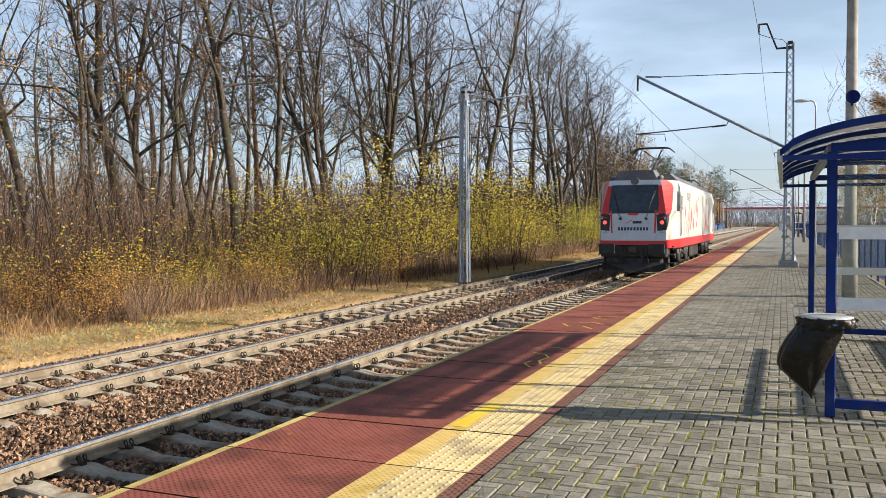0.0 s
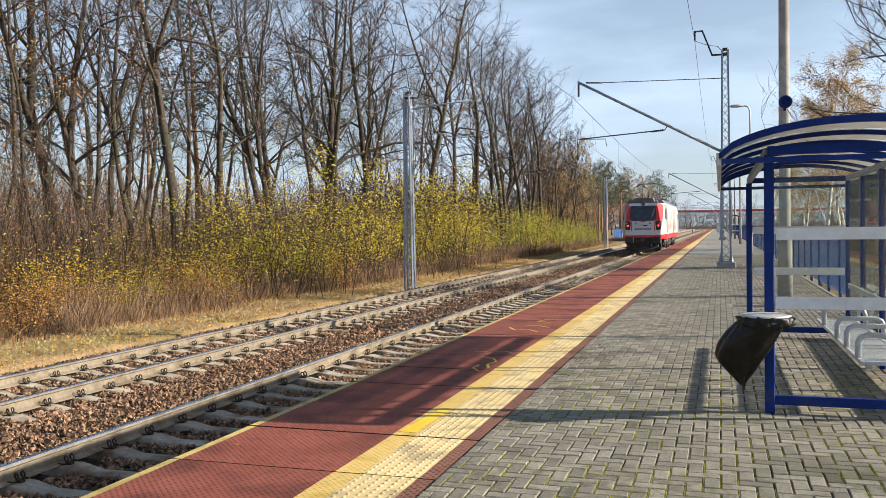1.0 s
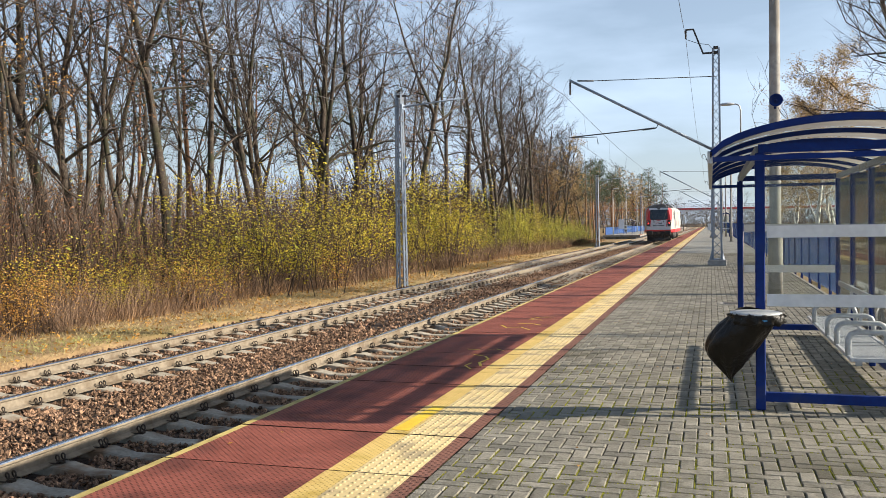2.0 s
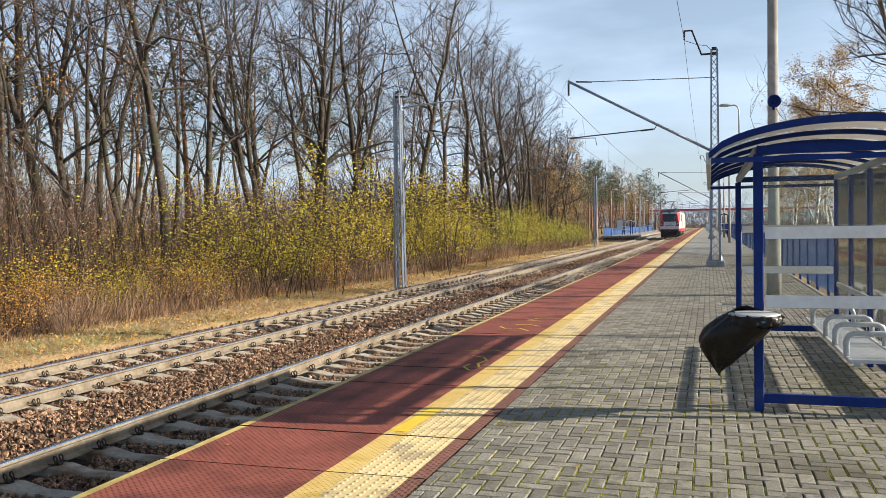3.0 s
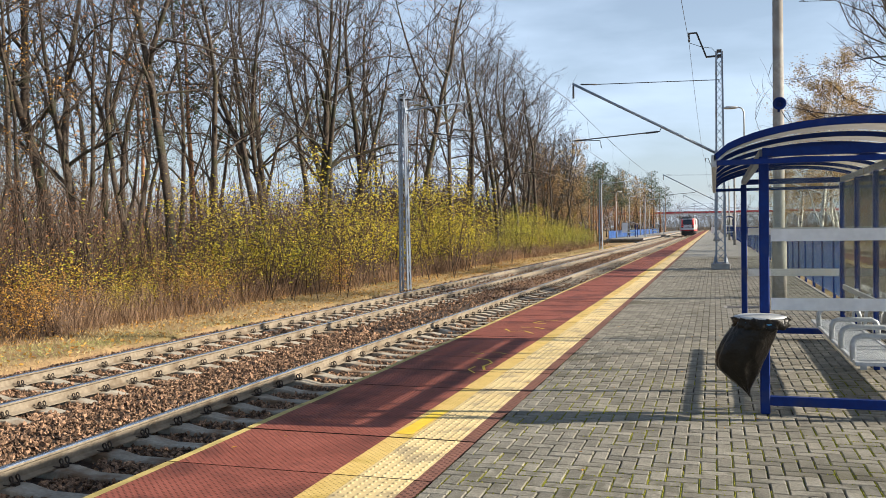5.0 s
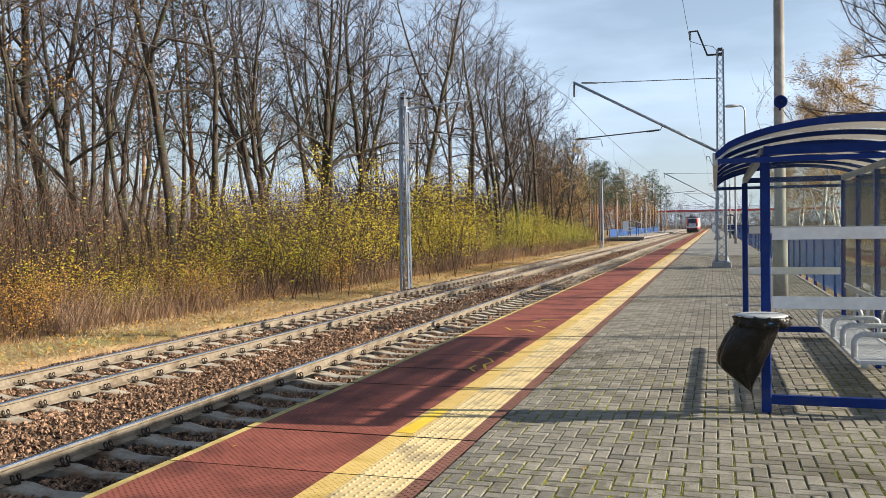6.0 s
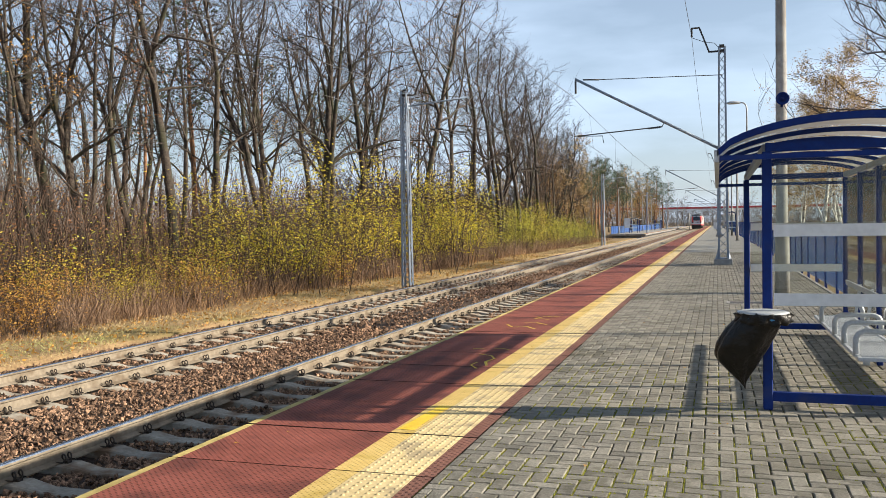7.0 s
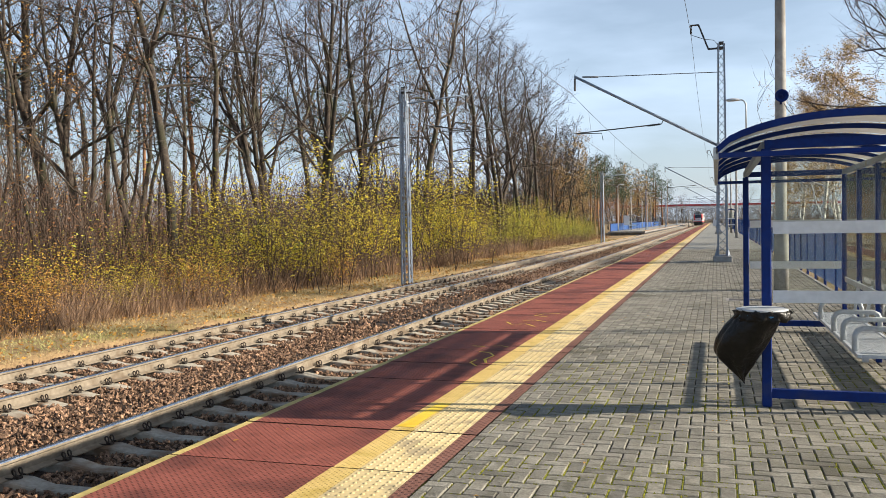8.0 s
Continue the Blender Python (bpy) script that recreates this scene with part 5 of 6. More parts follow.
    for yb in (4.6, 15.4):
        bg = Build()
        for s in (-1, 1):
            bg.box((s * 1.12 - 0.09, yb - 1.9, 0.55), (s * 1.12 + 0.09, yb + 1.9, 0.80), 0, 0.04)
            for dy in (-1.3, 1.3):
                bg.box((s * 1.15 - 0.14, yb + dy - 0.2, 0.42), (s * 1.15 + 0.14, yb + dy + 0.2, 0.82), 0, 0.05)
                bg.tube([(s * 1.18, yb + dy + 0.45, 0.5), (s * 1.18, yb + dy + 0.45, 1.1)], 0.12, 10)
                bg.tube([(s * 1.18, yb + dy - 0.45, 0.5), (s * 1.18, yb + dy - 0.45, 1.1)], 0.12, 10)
            bg.box((-1.1, yb - 0.25, 0.58), (1.1, yb + 0.25, 0.78)) if s > 0 else None
            bg.tube([(s * 1.22, yb - 0.8, 0.95), (s * 1.22, yb + 0.8, 0.7)], 0.06, 8)
        part("bogie", bg, M["dark"], loco)
        for dy in (-1.3, 1.3):
            for s in (-1, 1):
                w = Build()
                w.tube([(s * 0.69, yb + dy, 0.625), (s * 0.72, yb + dy, 0.625)], 0.655, 28)
                w.tube([(s * 0.72, yb + dy, 0.625), (s * 0.83, yb + dy, 0.625)], 0.625, 28)
                w.tube([(s * 0.83, yb + dy, 0.625), (s * 0.90, yb + dy, 0.625)], 0.16, 14)
                part("wheel", w, M["dark"], loco)
    # roof fairings and equipment
    rf = Build()
    rf.sweep([(-1.36, 0), (1.36, 0), (1.05, 0.30), (-1.05, 0.30)], [(2.0, 1, 1, 0, roof_z), (L - 2.0, 1, 1, 0, roof_z)])
    part("roof", rf, M["roof_grey"], loco)
    for y in (5.5, 7.5, 9.5, 11.5, 13.5):
        u = Build()
        u.box((-0.75, y, roof_z + 0.3), (0.75, y + 1.3, roof_z + 0.46), 0, 0.05)
        part("roof_unit", u, M["roof_grey"], loco)
    for y0, y1 in ((0.55, 1.9), (L - 1.9, L - 0.55)):
        u = Build()
        u.sweep([(-0.78, 0), (0.78, 0), (0.62, 0.38), (-0.62, 0.38)], [(y0, 1, 1, 0, roof_z), (y1, 1, 1, 0, roof_z)])
        u.tube([(-0.85, y0 + 0.1, roof_z + 0.08), (-0.85, y0 + 0.5, roof_z + 0.12)], 0.09, 10)
        u.tube([(0.85, y0 + 0.1, roof_z + 0.08), (0.85, y0 + 0.5, roof_z + 0.12)], 0.09, 10)
        part("air_conditioner", u, M["roof_grey"], loco)
    for y, up in ((5.2, True), (L - 3.2, False)):
        p = Build()
        z0 = roof_z + 0.32
        p.box((-0.6, y - 0.8, z0), (0.6, y + 0.8, z0 + 0.08))
        for s in (-0.5, 0.5):
            for dy in (-0.6, 0.6):
                insulator(p, (s, y + dy, z0 - 0.28), (s, y + dy, z0), 0.08, 0)
        if up:
            k = (0, y + 1.35, z0 + 0.85)
            p.tube([(0, y - 0.5, z0 + 0.1), k], 0.06, 8)
            top = 5.21
            for s in (-0.35, 0.35):
                p.tube([k, (s, y - 0.05, top - 0.12)], 0.028, 6)
            zt = top - 0.1
        else:
            zt = z0 + 0.3
        for dy in (-0.2, 0.2):
            p.tube([(-0.86, y + dy, zt - 0.10), (-0.68, y + dy, zt + 0.06), (-0.5, y + dy, zt + 0.1), (0.5, y + dy, zt + 0.1), (0.68, y + dy, zt + 0.06), (0.86, y + dy, zt - 0.10)], 0.028, 6)
        p.tube([(-0.4, y - 0.2, zt), (-0.4, y + 0.2, zt)], 0.02, 6)
        p.tube([(0.4, y - 0.2, zt), (0.4, y + 0.2, zt)], 0.02, 6)
        part("pantograph", p, M["dark"], loco, "raised pantograph" if up else "lowered pantograph")
    return loco


loco = build_loco()
loco.scale = (1.05, 1.0, 1.01)


# ---- fence behind the platform ----
def build_fence():
    fence = thing("platform_fence", "blue panel fence along the back of the platform", "fence")
    n = 150
    post, panel = Build(), Build()
    post.box((-0.03, -0.03, -0.3), (0.03, 0.03, 1.44), 0, 0.006)
    panel.box((-0.01, 0.035, 0.05), (0.01, 1.965, 1.38))
    pm, qm = post.mesh("fence_post", M["blue"]), panel.mesh("fence_panel", M["acrylic"])
    for i in range(n):
        y = 14.0 + 2.0 * i
        part("fence_post", pm, None, fence, at=pose(2.45, y, 0))
        part("fence_panel", qm, None, fence, at=pose(2.45, y, 0)).visible_shadow = False


build_fence()


# ---- the far platform, its shelters and the footbridge ----
def build_far_platform():
    fp = Build()
    fp.box((-16.2, 135, -0.45), (-10.5, END + 60, -0.18), 0, 0.02)
    fp.box((-15.8, 135.6, -1.3), (-11.2, END + 60, -0.45))
    p = thing("opposite_platform", "concrete platform across the tracks with a pale edge", "platform", kind="structure")
    part("deck", fp, M["concrete"], p)
    e = Build()
    e.box((-11.1, 135.02, -0.178), (-10.9, END + 60, -0.172))
    part("edge_line", e, M["yellow"], p)
    r = Build()
    r.box((-10.88, 135.02, -0.178), (-10.52, END + 60, -0.171))
    part("edge_strip", r, M["red"], p)
    fence = thing("platform_fence", "blue panel fence along the opposite platform", "fence")
    b = Build()
    b.box((-0.02, 0.05, -0.15), (0.02, 2.95, 1.05))
    me = b.mesh("fence_panel", M["sign_blue"])
    post = Build()
    post.box((-0.03, -0.03, -0.2), (0.03, 0.03, 1.1))
    pm = post.mesh("fence_post", M["blue"])
    for i in range(42):
        part("fence_panel", me, None, fence, at=pose(-15.9, 136 + 3 * i, 0))
        part("fence_post", pm, None, fence, at=pose(-15.9, 136 + 3 * i, 0))
    for y in (150, 212):
        s = thing("platform_shelter", "small blue and glass shelter on the opposite platform", "shelter", "opposite shelters", at=pose(-14.4, y, -0.18))
        for dx in (0, 1.4):
            for dy in (0, 4.0):
                q = Build()
                q.box((dx - 0.05, dy - 0.05, 0), (dx + 0.05, dy + 0.05, 2.3))
                part("post", q, M["blue"], s)
        q = Build()
        q.sweep([(-0.4, 2.3), (0.7, 2.62), (1.8, 2.3), (1.8, 2.24), (0.7, 2.54), (-0.4, 2.24)], [(-0.3, 1, 1, 0, 0), (4.3, 1, 1, 0, 0)])
        part("roof", q, M["roof_grey"], s)
        q = Build()
        q.box((0.06, -0.01, 0.4), (1.34, 0.01, 2.1))
        q.box((-0.01, 0.06, 0.4), (0.01, 3.94, 2.1))
        part("glass_wall", q, M["glass"], s)
        for za, zb in ((0.8, 0.95), (1.4, 1.5)):
            q = Build()
            q.box((0.06, -0.02, za), (1.34, -0.012, zb))
            part("marking_band", q, M["frost"], s)
    for y in (138, 160, 184, 210, 240):
        copy_thing(lamp, pose(-14.9, y, -0.18, 0, 0, 180))
    sb = thing("notice_board", "white notice board on two posts", "notice board", at=pose(-13.9, 141, -0.18))
    q = Build()
    for dx in (-0.45, 0.45):
        q.box((dx - 0.03, -0.03, 0), (dx + 0.03, 0.03, 2.6))
    part("posts", q, M["galv"], sb)
    q = Build()
    q.box((-0.42, -0.02, 0.9), (0.42, 0.02, 2.5))
    part("board", q, M["frost"], sb)


build_far_platform()


def build_bridge():
    y = 330.0
    br = thing("footbridge", "red steel footbridge with pale railings crossing the railway", "footbridge")
    b = Build()
    b.box((-36, y, 6.45), (42, y + 3, 7.15), 0, 0.05)
    part("deck", b, M["bridge_red"], br)
    g = Build()
    g.box((-36, y + 0.25, 5.85), (42, y + 2.75, 6.45))
    part("girder", g, M["frost"], br, "pale girder under the deck")
    for yy in (y, y + 2.9):
        r = Build()
        for i in range(53):
            r.box((-36 + 1.5 * i - 0.04, yy, 7.2), (-36 + 1.5 * i + 0.04, yy + 0.05, 8.3))
        r.box((-36, yy, 8.25), (42, yy + 0.06, 8.35))
        r.box((-36, yy, 7.7), (42, yy + 0.04, 7.75))
        part("railing", r, M["frost"], br)
    for x in (-34, -19.5, 5.0, 18, 38):
        c = Build()
        c.tube([(x, y + 1.5, -1.2), (x, y + 1.5, 5.85)], 0.4, 12)
        part("pier", c, M["concrete"], br)
    for i in range(14):
        l = Build()
        l.tube([(-35 + 5.6 * i, y + 0.1, 7.2), (-35 + 5.6 * i, y + 0.1, 10.2)], 0.06, 6)
        part("bridge_lamp", l, M["mast"], br)
    ramp = Build()
    ramp.bar((5.2, y - 0.2, 6.1), (5.2, y - 60, 1.0), 1.8, 0.5)
    part("ramp", ramp, M["concrete"], br)
    sg = thing("signal_post", "white railway sign on a concrete post", "sign", at=pose(-7.1, 240, -0.8))
    q = Build()
    q.tube([(0, 0, 0), (0, 0, 5.0)], 0.12, 8)
    part("post", q, M["pole_concrete"], sg)
    q = Build()
    q.box((-0.6, -0.18, 4.9), (0.6, -0.13, 5.9))
    part("sign_board", q, M["frost"], sg)
    ft = thing("platform_cabinet", "white cabinet at the platform's far end", "cabinet", at=pose(-0.1, 190, 0))
    q = Build()
    q.box((-0.6, -0.4, 0), (0.6, 0.4, 1.35), 0, 0.04)
    part("cabinet_body", q, M["frost"], ft)
    q = Build()
    q.box((-0.58, -0.415, 0.05), (-0.01, -0.405, 1.30))
    part("door", q, M["frost"], ft)
    s2 = thing("platform_shelter", "glass shelter farther along the platform", "shelter", at=pose(1.1, 94, 0))
    for dx in (0, 0.8):
        for dy in (0, 4.0):
            q = Build()
            q.box((dx - 0.04, dy - 0.04, 0), (dx + 0.04, dy + 0.04, 2.3))
            part("post", q, M["blue"], s2)
    q = Build()
    q.sweep([(-0.1, 2.25), (0.1, 2.5), (0.4, 2.6), (0.7, 2.5), (0.95, 2.25), (0.7, 2.44), (0.4, 2.53), (0.1, 2.44)], [(-0.3, 1, 1, 0, 0), (4.3, 1, 1, 0, 0)])
    part("roof", q, M["blue"], s2)
    q = Build()
    q.box((0.05, -0.005, 0.4), (0.75, 0.005, 2.2))
    q.box((0.795, 0.05, 0.4), (0.805, 3.95, 2.2))
    part("glass_wall", q, M["glass"], s2)
    for za, zb in ((0.85, 0.96), (1.49, 1.6)):
        q = Build()
        q.box((0.05, -0.01, za), (0.75, -0.006, zb))
        part("marking_band", q, M["frost"], s2)


build_bridge()

# ---- trees ----
def limb_path(p, d, length, n, wobble, lift, r):
    pts = [Vector(p)]
    d = Vector(d).normalized()
    for i in range(n):
        d = (d + Vector((r.gauss(0, wobble), r.gauss(0, wobble), r.gauss(0, wobble) + lift))).normalized()
        pts.append(pts[-1] + d * length / n)
    return pts


def ribbon(b, pts, w, r, mat=0):
    """A twig: a narrow tapering strip along three points."""
    d = (pts[-1] - pts[0]).normalized()
    k = Vector((r.gauss(0, 1), r.gauss(0, 1), r.gauss(0, 1))).cross(d).normalized()
    p, q, e = pts[0], pts[1], pts[-1]
    b.add([p - k * w, p + k * w, q + k * w * 0.75, e, q - k * w * 0.75], [(0, 1, 2, 4), (4, 2, 3)], mat)


def tree_meshes(seed, height, girth, first, limbs, spread, fine, bark, twig, leaf=None, leaf_n=0, leaf_size=0.05, droop=0.0, twigs=7, fork=0.0):
    """A bare or thinly leaved tree: trunk with main limbs, and a crown of branches and twigs."""
    r = random.Random(seed)
    trunk, crown = Build(), Build()
    n = 10
    ends = []
    a0 = r.uniform(0, 6.28)
    base = limb_path((0, 0, -0.1), (r.gauss(0, 0.04), r.gauss(0, 0.04), 1), height * 0.92, n, 0.085, 0.045, r)
    stems = [(base, [girth * (1.3 if i == 0 else 1.0) * (1 - 0.85 * (i / n) ** 1.1) for i in range(n + 1)], first)]
    if fork:
        i = int(fork * n)
        a = r.uniform(0, 6.28)
        second = limb_path(base[i], (math.cos(a) * 0.42, math.sin(a) * 0.42, 1), height * 0.9 * (1 - fork), n, 0.05, 0.05, r)
        stems.append((second, [stems[0][1][i] * 0.8 * (1 - 0.85 * (j / n)) for j in range(n + 1)], 0.15))
    for tp, rad, start in stems:
        trunk.tube(tp, rad, 7, 0)
        count = limbs if tp is base else limbs * 2 // 3
        for k in range(count):
            s = start + (0.97 - start) * (k / max(1, count - 1)) ** 0.9
            i = min(n - 1, int(s * n))
            p = tp[i].lerp(tp[i + 1], s * n - i)
            a = a0 + k * 2.4 + r.gauss(0, 0.35)
            up = r.uniform(0.15, 1.1) + s * 0.5
            ln = height * spread * (1.15 - 0.7 * s) * r.uniform(0.6, 1.25)
            pr = max(0.03, rad[i] * r.uniform(0.34, 0.55))
            lp = limb_path(p, (math.cos(a), math.sin(a), up), ln, 5, 0.32, 0.12 - droop, r)
            trunk.tube(lp, [pr * (1 - 0.8 * j / 5) for j in range(6)], 5, 0, False)
            for b_i in range(fine):
                t = 0.2 + 0.8 * (b_i + r.random()) / fine
                j = min(4, int(t * 5))
                q = lp[j].lerp(lp[j + 1], t * 5 - j)
                dd = (lp[j + 1] - lp[j]).normalized() + Vector((r.gauss(0, 0.55), r.gauss(0, 0.55), r.gauss(0.2 - droop * 3, 0.4)))
                bl = ln * r.uniform(0.25, 0.55) * (1.2 - 0.5 * t)
                bp = limb_path(q, dd, bl, 3, 0.28, 0.06 - droop, r)
                br = max(0.013, pr * 0.34 * (1 - 0.5 * t))
                crown.tube(bp, [br, br * 0.75, br * 0.55, br * 0.35], 3, 0, False)
                for w in range(twigs):
                    u = 0.12 + 0.88 * (w + r.random()) / twigs
                    jj = min(2, int(u * 3))
                    q2 = bp[jj].lerp(bp[jj + 1], u * 3 - jj)
                    d2 = (bp[jj + 1] - bp[jj]).normalized() + Vector((r.gauss(0, 0.6), r.gauss(0, 0.6), r.gauss(0.2 - droop * 4, 0.4)))
                    wp = limb_path(q2, d2, max(0.4, bl * r.uniform(0.35, 0.75)), 2, 0.2, 0.05 - droop, r)
                    ribbon(crown, wp, r.uniform(0.006, 0.011), r)
                    ends += wp[1:]
    for _ in range(leaf_n):
        p = r.choice(ends) + Vector((r.gauss(0, 0.12), r.gauss(0, 0.12), r.gauss(-0.05, 0.12)))
        add_leaf(crown, p, leaf_size * r.uniform(0.6, 1.3), r, 1)
    return trunk.mesh("trunk", [bark]), crown.mesh("crown", [twig] + ([leaf] if leaf else []))


def add_leaf(b, p, s, r, mat):
    a, t = r.uniform(0, 6.28), r.uniform(-1.0, 1.0)
    u = Vector((math.cos(a), math.sin(a), t * 0.6)).normalized()
    w = u.orthogonal().normalized()
    w = (w * math.cos(t * 3) + u.cross(w) * math.sin(t * 3)).normalized()
    b.add([p - u * s, p + w * s * 0.45, p + u * s, p - w * s * 0.45], [(0, 1, 2, 3)], mat)


def plant(name, meshes, x, y, z, scale, turn, label, category, group):
    t = thing(name, label, category, group, at=pose(x, y, z, rng.uniform(-2, 2), rng.uniform(-2, 2), turn) @ Matrix.Diagonal((scale, scale, scale * rng.uniform(0.94, 1.08), 1)))
    for pn, me in zip(("trunk", "crown"), meshes):
        part(pn, me, None, t)
    return t


TREES = [
    tree_meshes(11, 19, 0.27, 0.30, 17, 0.36, 7, M["bark"], M["twig"], M["leaf_brown"], 420, 0.065, fork=0.38),
    tree_meshes(12, 18, 0.20, 0.30, 17, 0.32, 7, M["bark"], M["twig"]),
    tree_meshes(13, 20, 0.23, 0.38, 16, 0.34, 7, M["bark"], M["twig"], M["leaf_orange"], 420, 0.065, fork=0.5),
    tree_meshes(14, 16, 0.14, 0.26, 17, 0.30, 7, M["bark"], M["twig"], M["leaf_brown"], 480, 0.065),
    tree_meshes(15, 17, 0.19, 0.32, 16, 0.38, 7, M["bark"], M["twig"], fork=0.3),
    tree_meshes(16, 14, 0.10, 0.25, 16, 0.26, 6, M["bark"], M["twig"], M["leaf_orange"], 900, 0.065),
]
# slimmer trees of the wood's inside
INNER = [
    tree_meshes(21, 18, 0.15, 0.42, 10, 0.30, 5, M["bark"], M["twig"], twigs=6),
    tree_meshes(22, 16, 0.12, 0.38, 10, 0.30, 5, M["bark"], M["twig"], twigs=6),
    tree_meshes(23, 19, 0.18, 0.45, 10, 0.34, 5, M["bark"], M["twig"], M["leaf_brown"], 300, 0.07, twigs=6, fork=0.45),
    tree_meshes(24, 11, 0.07, 0.15, 11, 0.30, 5, M["bark"], M["twig"], M["leaf_orange"], 700, 0.07, twigs=6),
]
AUTUMN = [
    tree_meshes(25, 13, 0.12, 0.22, 15, 0.30, 5, M["bark"], M["twig"], M["leaf_birch"], 1500, 0.10, twigs=5),
    tree_meshes(26, 12, 0.11, 0.25, 14, 0.32, 5, M["bark"], M["twig"], M["leaf_brown"], 1500, 0.11, twigs=4),
]
BIRCHES = [
    tree_meshes(31, 11.5, 0.12, 0.22, 18, 0.34, 7, M["birch"], M["twig"], M["leaf_birch"], 17000, 0.045, 0.05, twigs=8),
    tree_meshes(32, 10.0, 0.10, 0.25, 16, 0.30, 7, M["birch"], M["twig"], M["leaf_birch"], 13000, 0.045, 0.05, twigs=8),
]


def pine_meshes(seed, height):
    r = random.Random(seed)
    trunk, crown = Build(), Build()
    tp = limb_path((0, 0, -0.1), (0, 0, 1), height, 8, 0.02, 0.02, r)
    trunk.tube(tp, [0.2 * (1 - 0.8 * i / 8) for i in range(9)], 7)
    for k in range(24):
        s = 0.45 + 0.54 * k / 24
        i = min(7, int(s * 8))
        p = tp[i].lerp(tp[i + 1], s * 8 - i)
        a = k * 2.4 + r.gauss(0, 0.3)
        ln = (1 - s) * 5.0 + 0.8
        lp = limb_path(p, (math.cos(a), math.sin(a), 0.35), ln, 4, 0.1, 0.05, r)
        crown.tube(lp, [0.04, 0.03, 0.022, 0.015, 0.008], 4, 0, False)
        for _ in range(110):
            q = lp[r.choice((2, 3, 4))] + Vector((r.gauss(0, 0.40), r.gauss(0, 0.40), r.gauss(0.10, 0.24)))
            add_leaf(crown, q, r.uniform(0.06, 0.14), r, 1)
    return trunk.mesh("trunk", [M["pine_bark"]]), crown.mesh("crown", [M["twig"], M["needle"]])


PINES = [pine_meshes(41, 17), pine_meshes(42, 14)]


def bush_meshes(seed, height, stems, leaves, leaf, width):
    r = random.Random(seed)
    st, cr = Build(), Build()
    ends = []
    for k in range(stems):
        a = r.uniform(0, 6.28)
        b0 = Vector((r.gauss(0, width * 0.35), r.gauss(0, width * 0.35), -0.05))
        lp = limb_path(b0, (math.cos(a) * 0.25, math.sin(a) * 0.25, 1), height * r.uniform(0.55, 1.05), 5, 0.10, 0.0, r)
        st.tube(lp, [0.016, 0.013, 0.010, 0.007, 0.005, 0.003], 3, 0, False)
        for j in range(1, 5):
            for _ in range(2):
                tp = limb_path(lp[j], (r.gauss(0, 0.7), r.gauss(0, 0.7), 0.6), height * r.uniform(0.12, 0.25), 2, 0.2, 0.0, r)
                ribbon(st, tp, 0.006, r)
                if j > 1 or r.random() < 0.4:
                    ends += tp
    sprays = r.sample(ends, max(8, len(ends) * 2 // 5))
    for _ in range(int(leaves * 1.15)):
        p = r.choice(sprays) + Vector((r.gauss(0, 0.16), r.gauss(0, 0.16), r.gauss(0, 0.13)))
        add_leaf(cr, p, r.uniform(0.028, 0.062), r, 0)
    return st.mesh("branchwork", [M["branch"]]), cr.mesh("foliage", [leaf])


BUSHES = [
    bush_meshes(51, 4.6, 26, 1500, M["leaf_yellow"], 2.2),
    bush_meshes(52, 3.8, 24, 1300, M["leaf_green"], 2.0),
    bush_meshes(53, 3.0, 24, 1000, M["leaf_yellow"], 1.8),
    bush_meshes(54, 3.6, 22, 420, M["leaf_green"], 2.0),
    bush_meshes(55, 2.4, 26, 160, M["leaf_brown"], 1.6),
    bush_meshes(56, 2.8, 24, 1300, M["leaf_olive"], 1.8),
    bush_meshes(57, 5.0, 40, 120, M["leaf_brown"], 3.2),
    bush_meshes(58, 4.2, 36, 220, M["leaf_green"], 3.0),
    bush_meshes(59, 2.4, 26, 800, M["leaf_orange"], 1.8),
]


def bush(kind, x, y, scale, label):
    b = thing("bush", label, "bush", "trackside bushes", at=pose(x, y, ground_height(x, y), 0, 0, rng.uniform(0, 360)) @ Matrix.Scale(scale, 4))
    part("branchwork", BUSHES[kind][0], None, b)
    part("foliage", BUSHES[kind][1], None, b)


BARE = "bare grey-brown woodland tree with fine twigs"


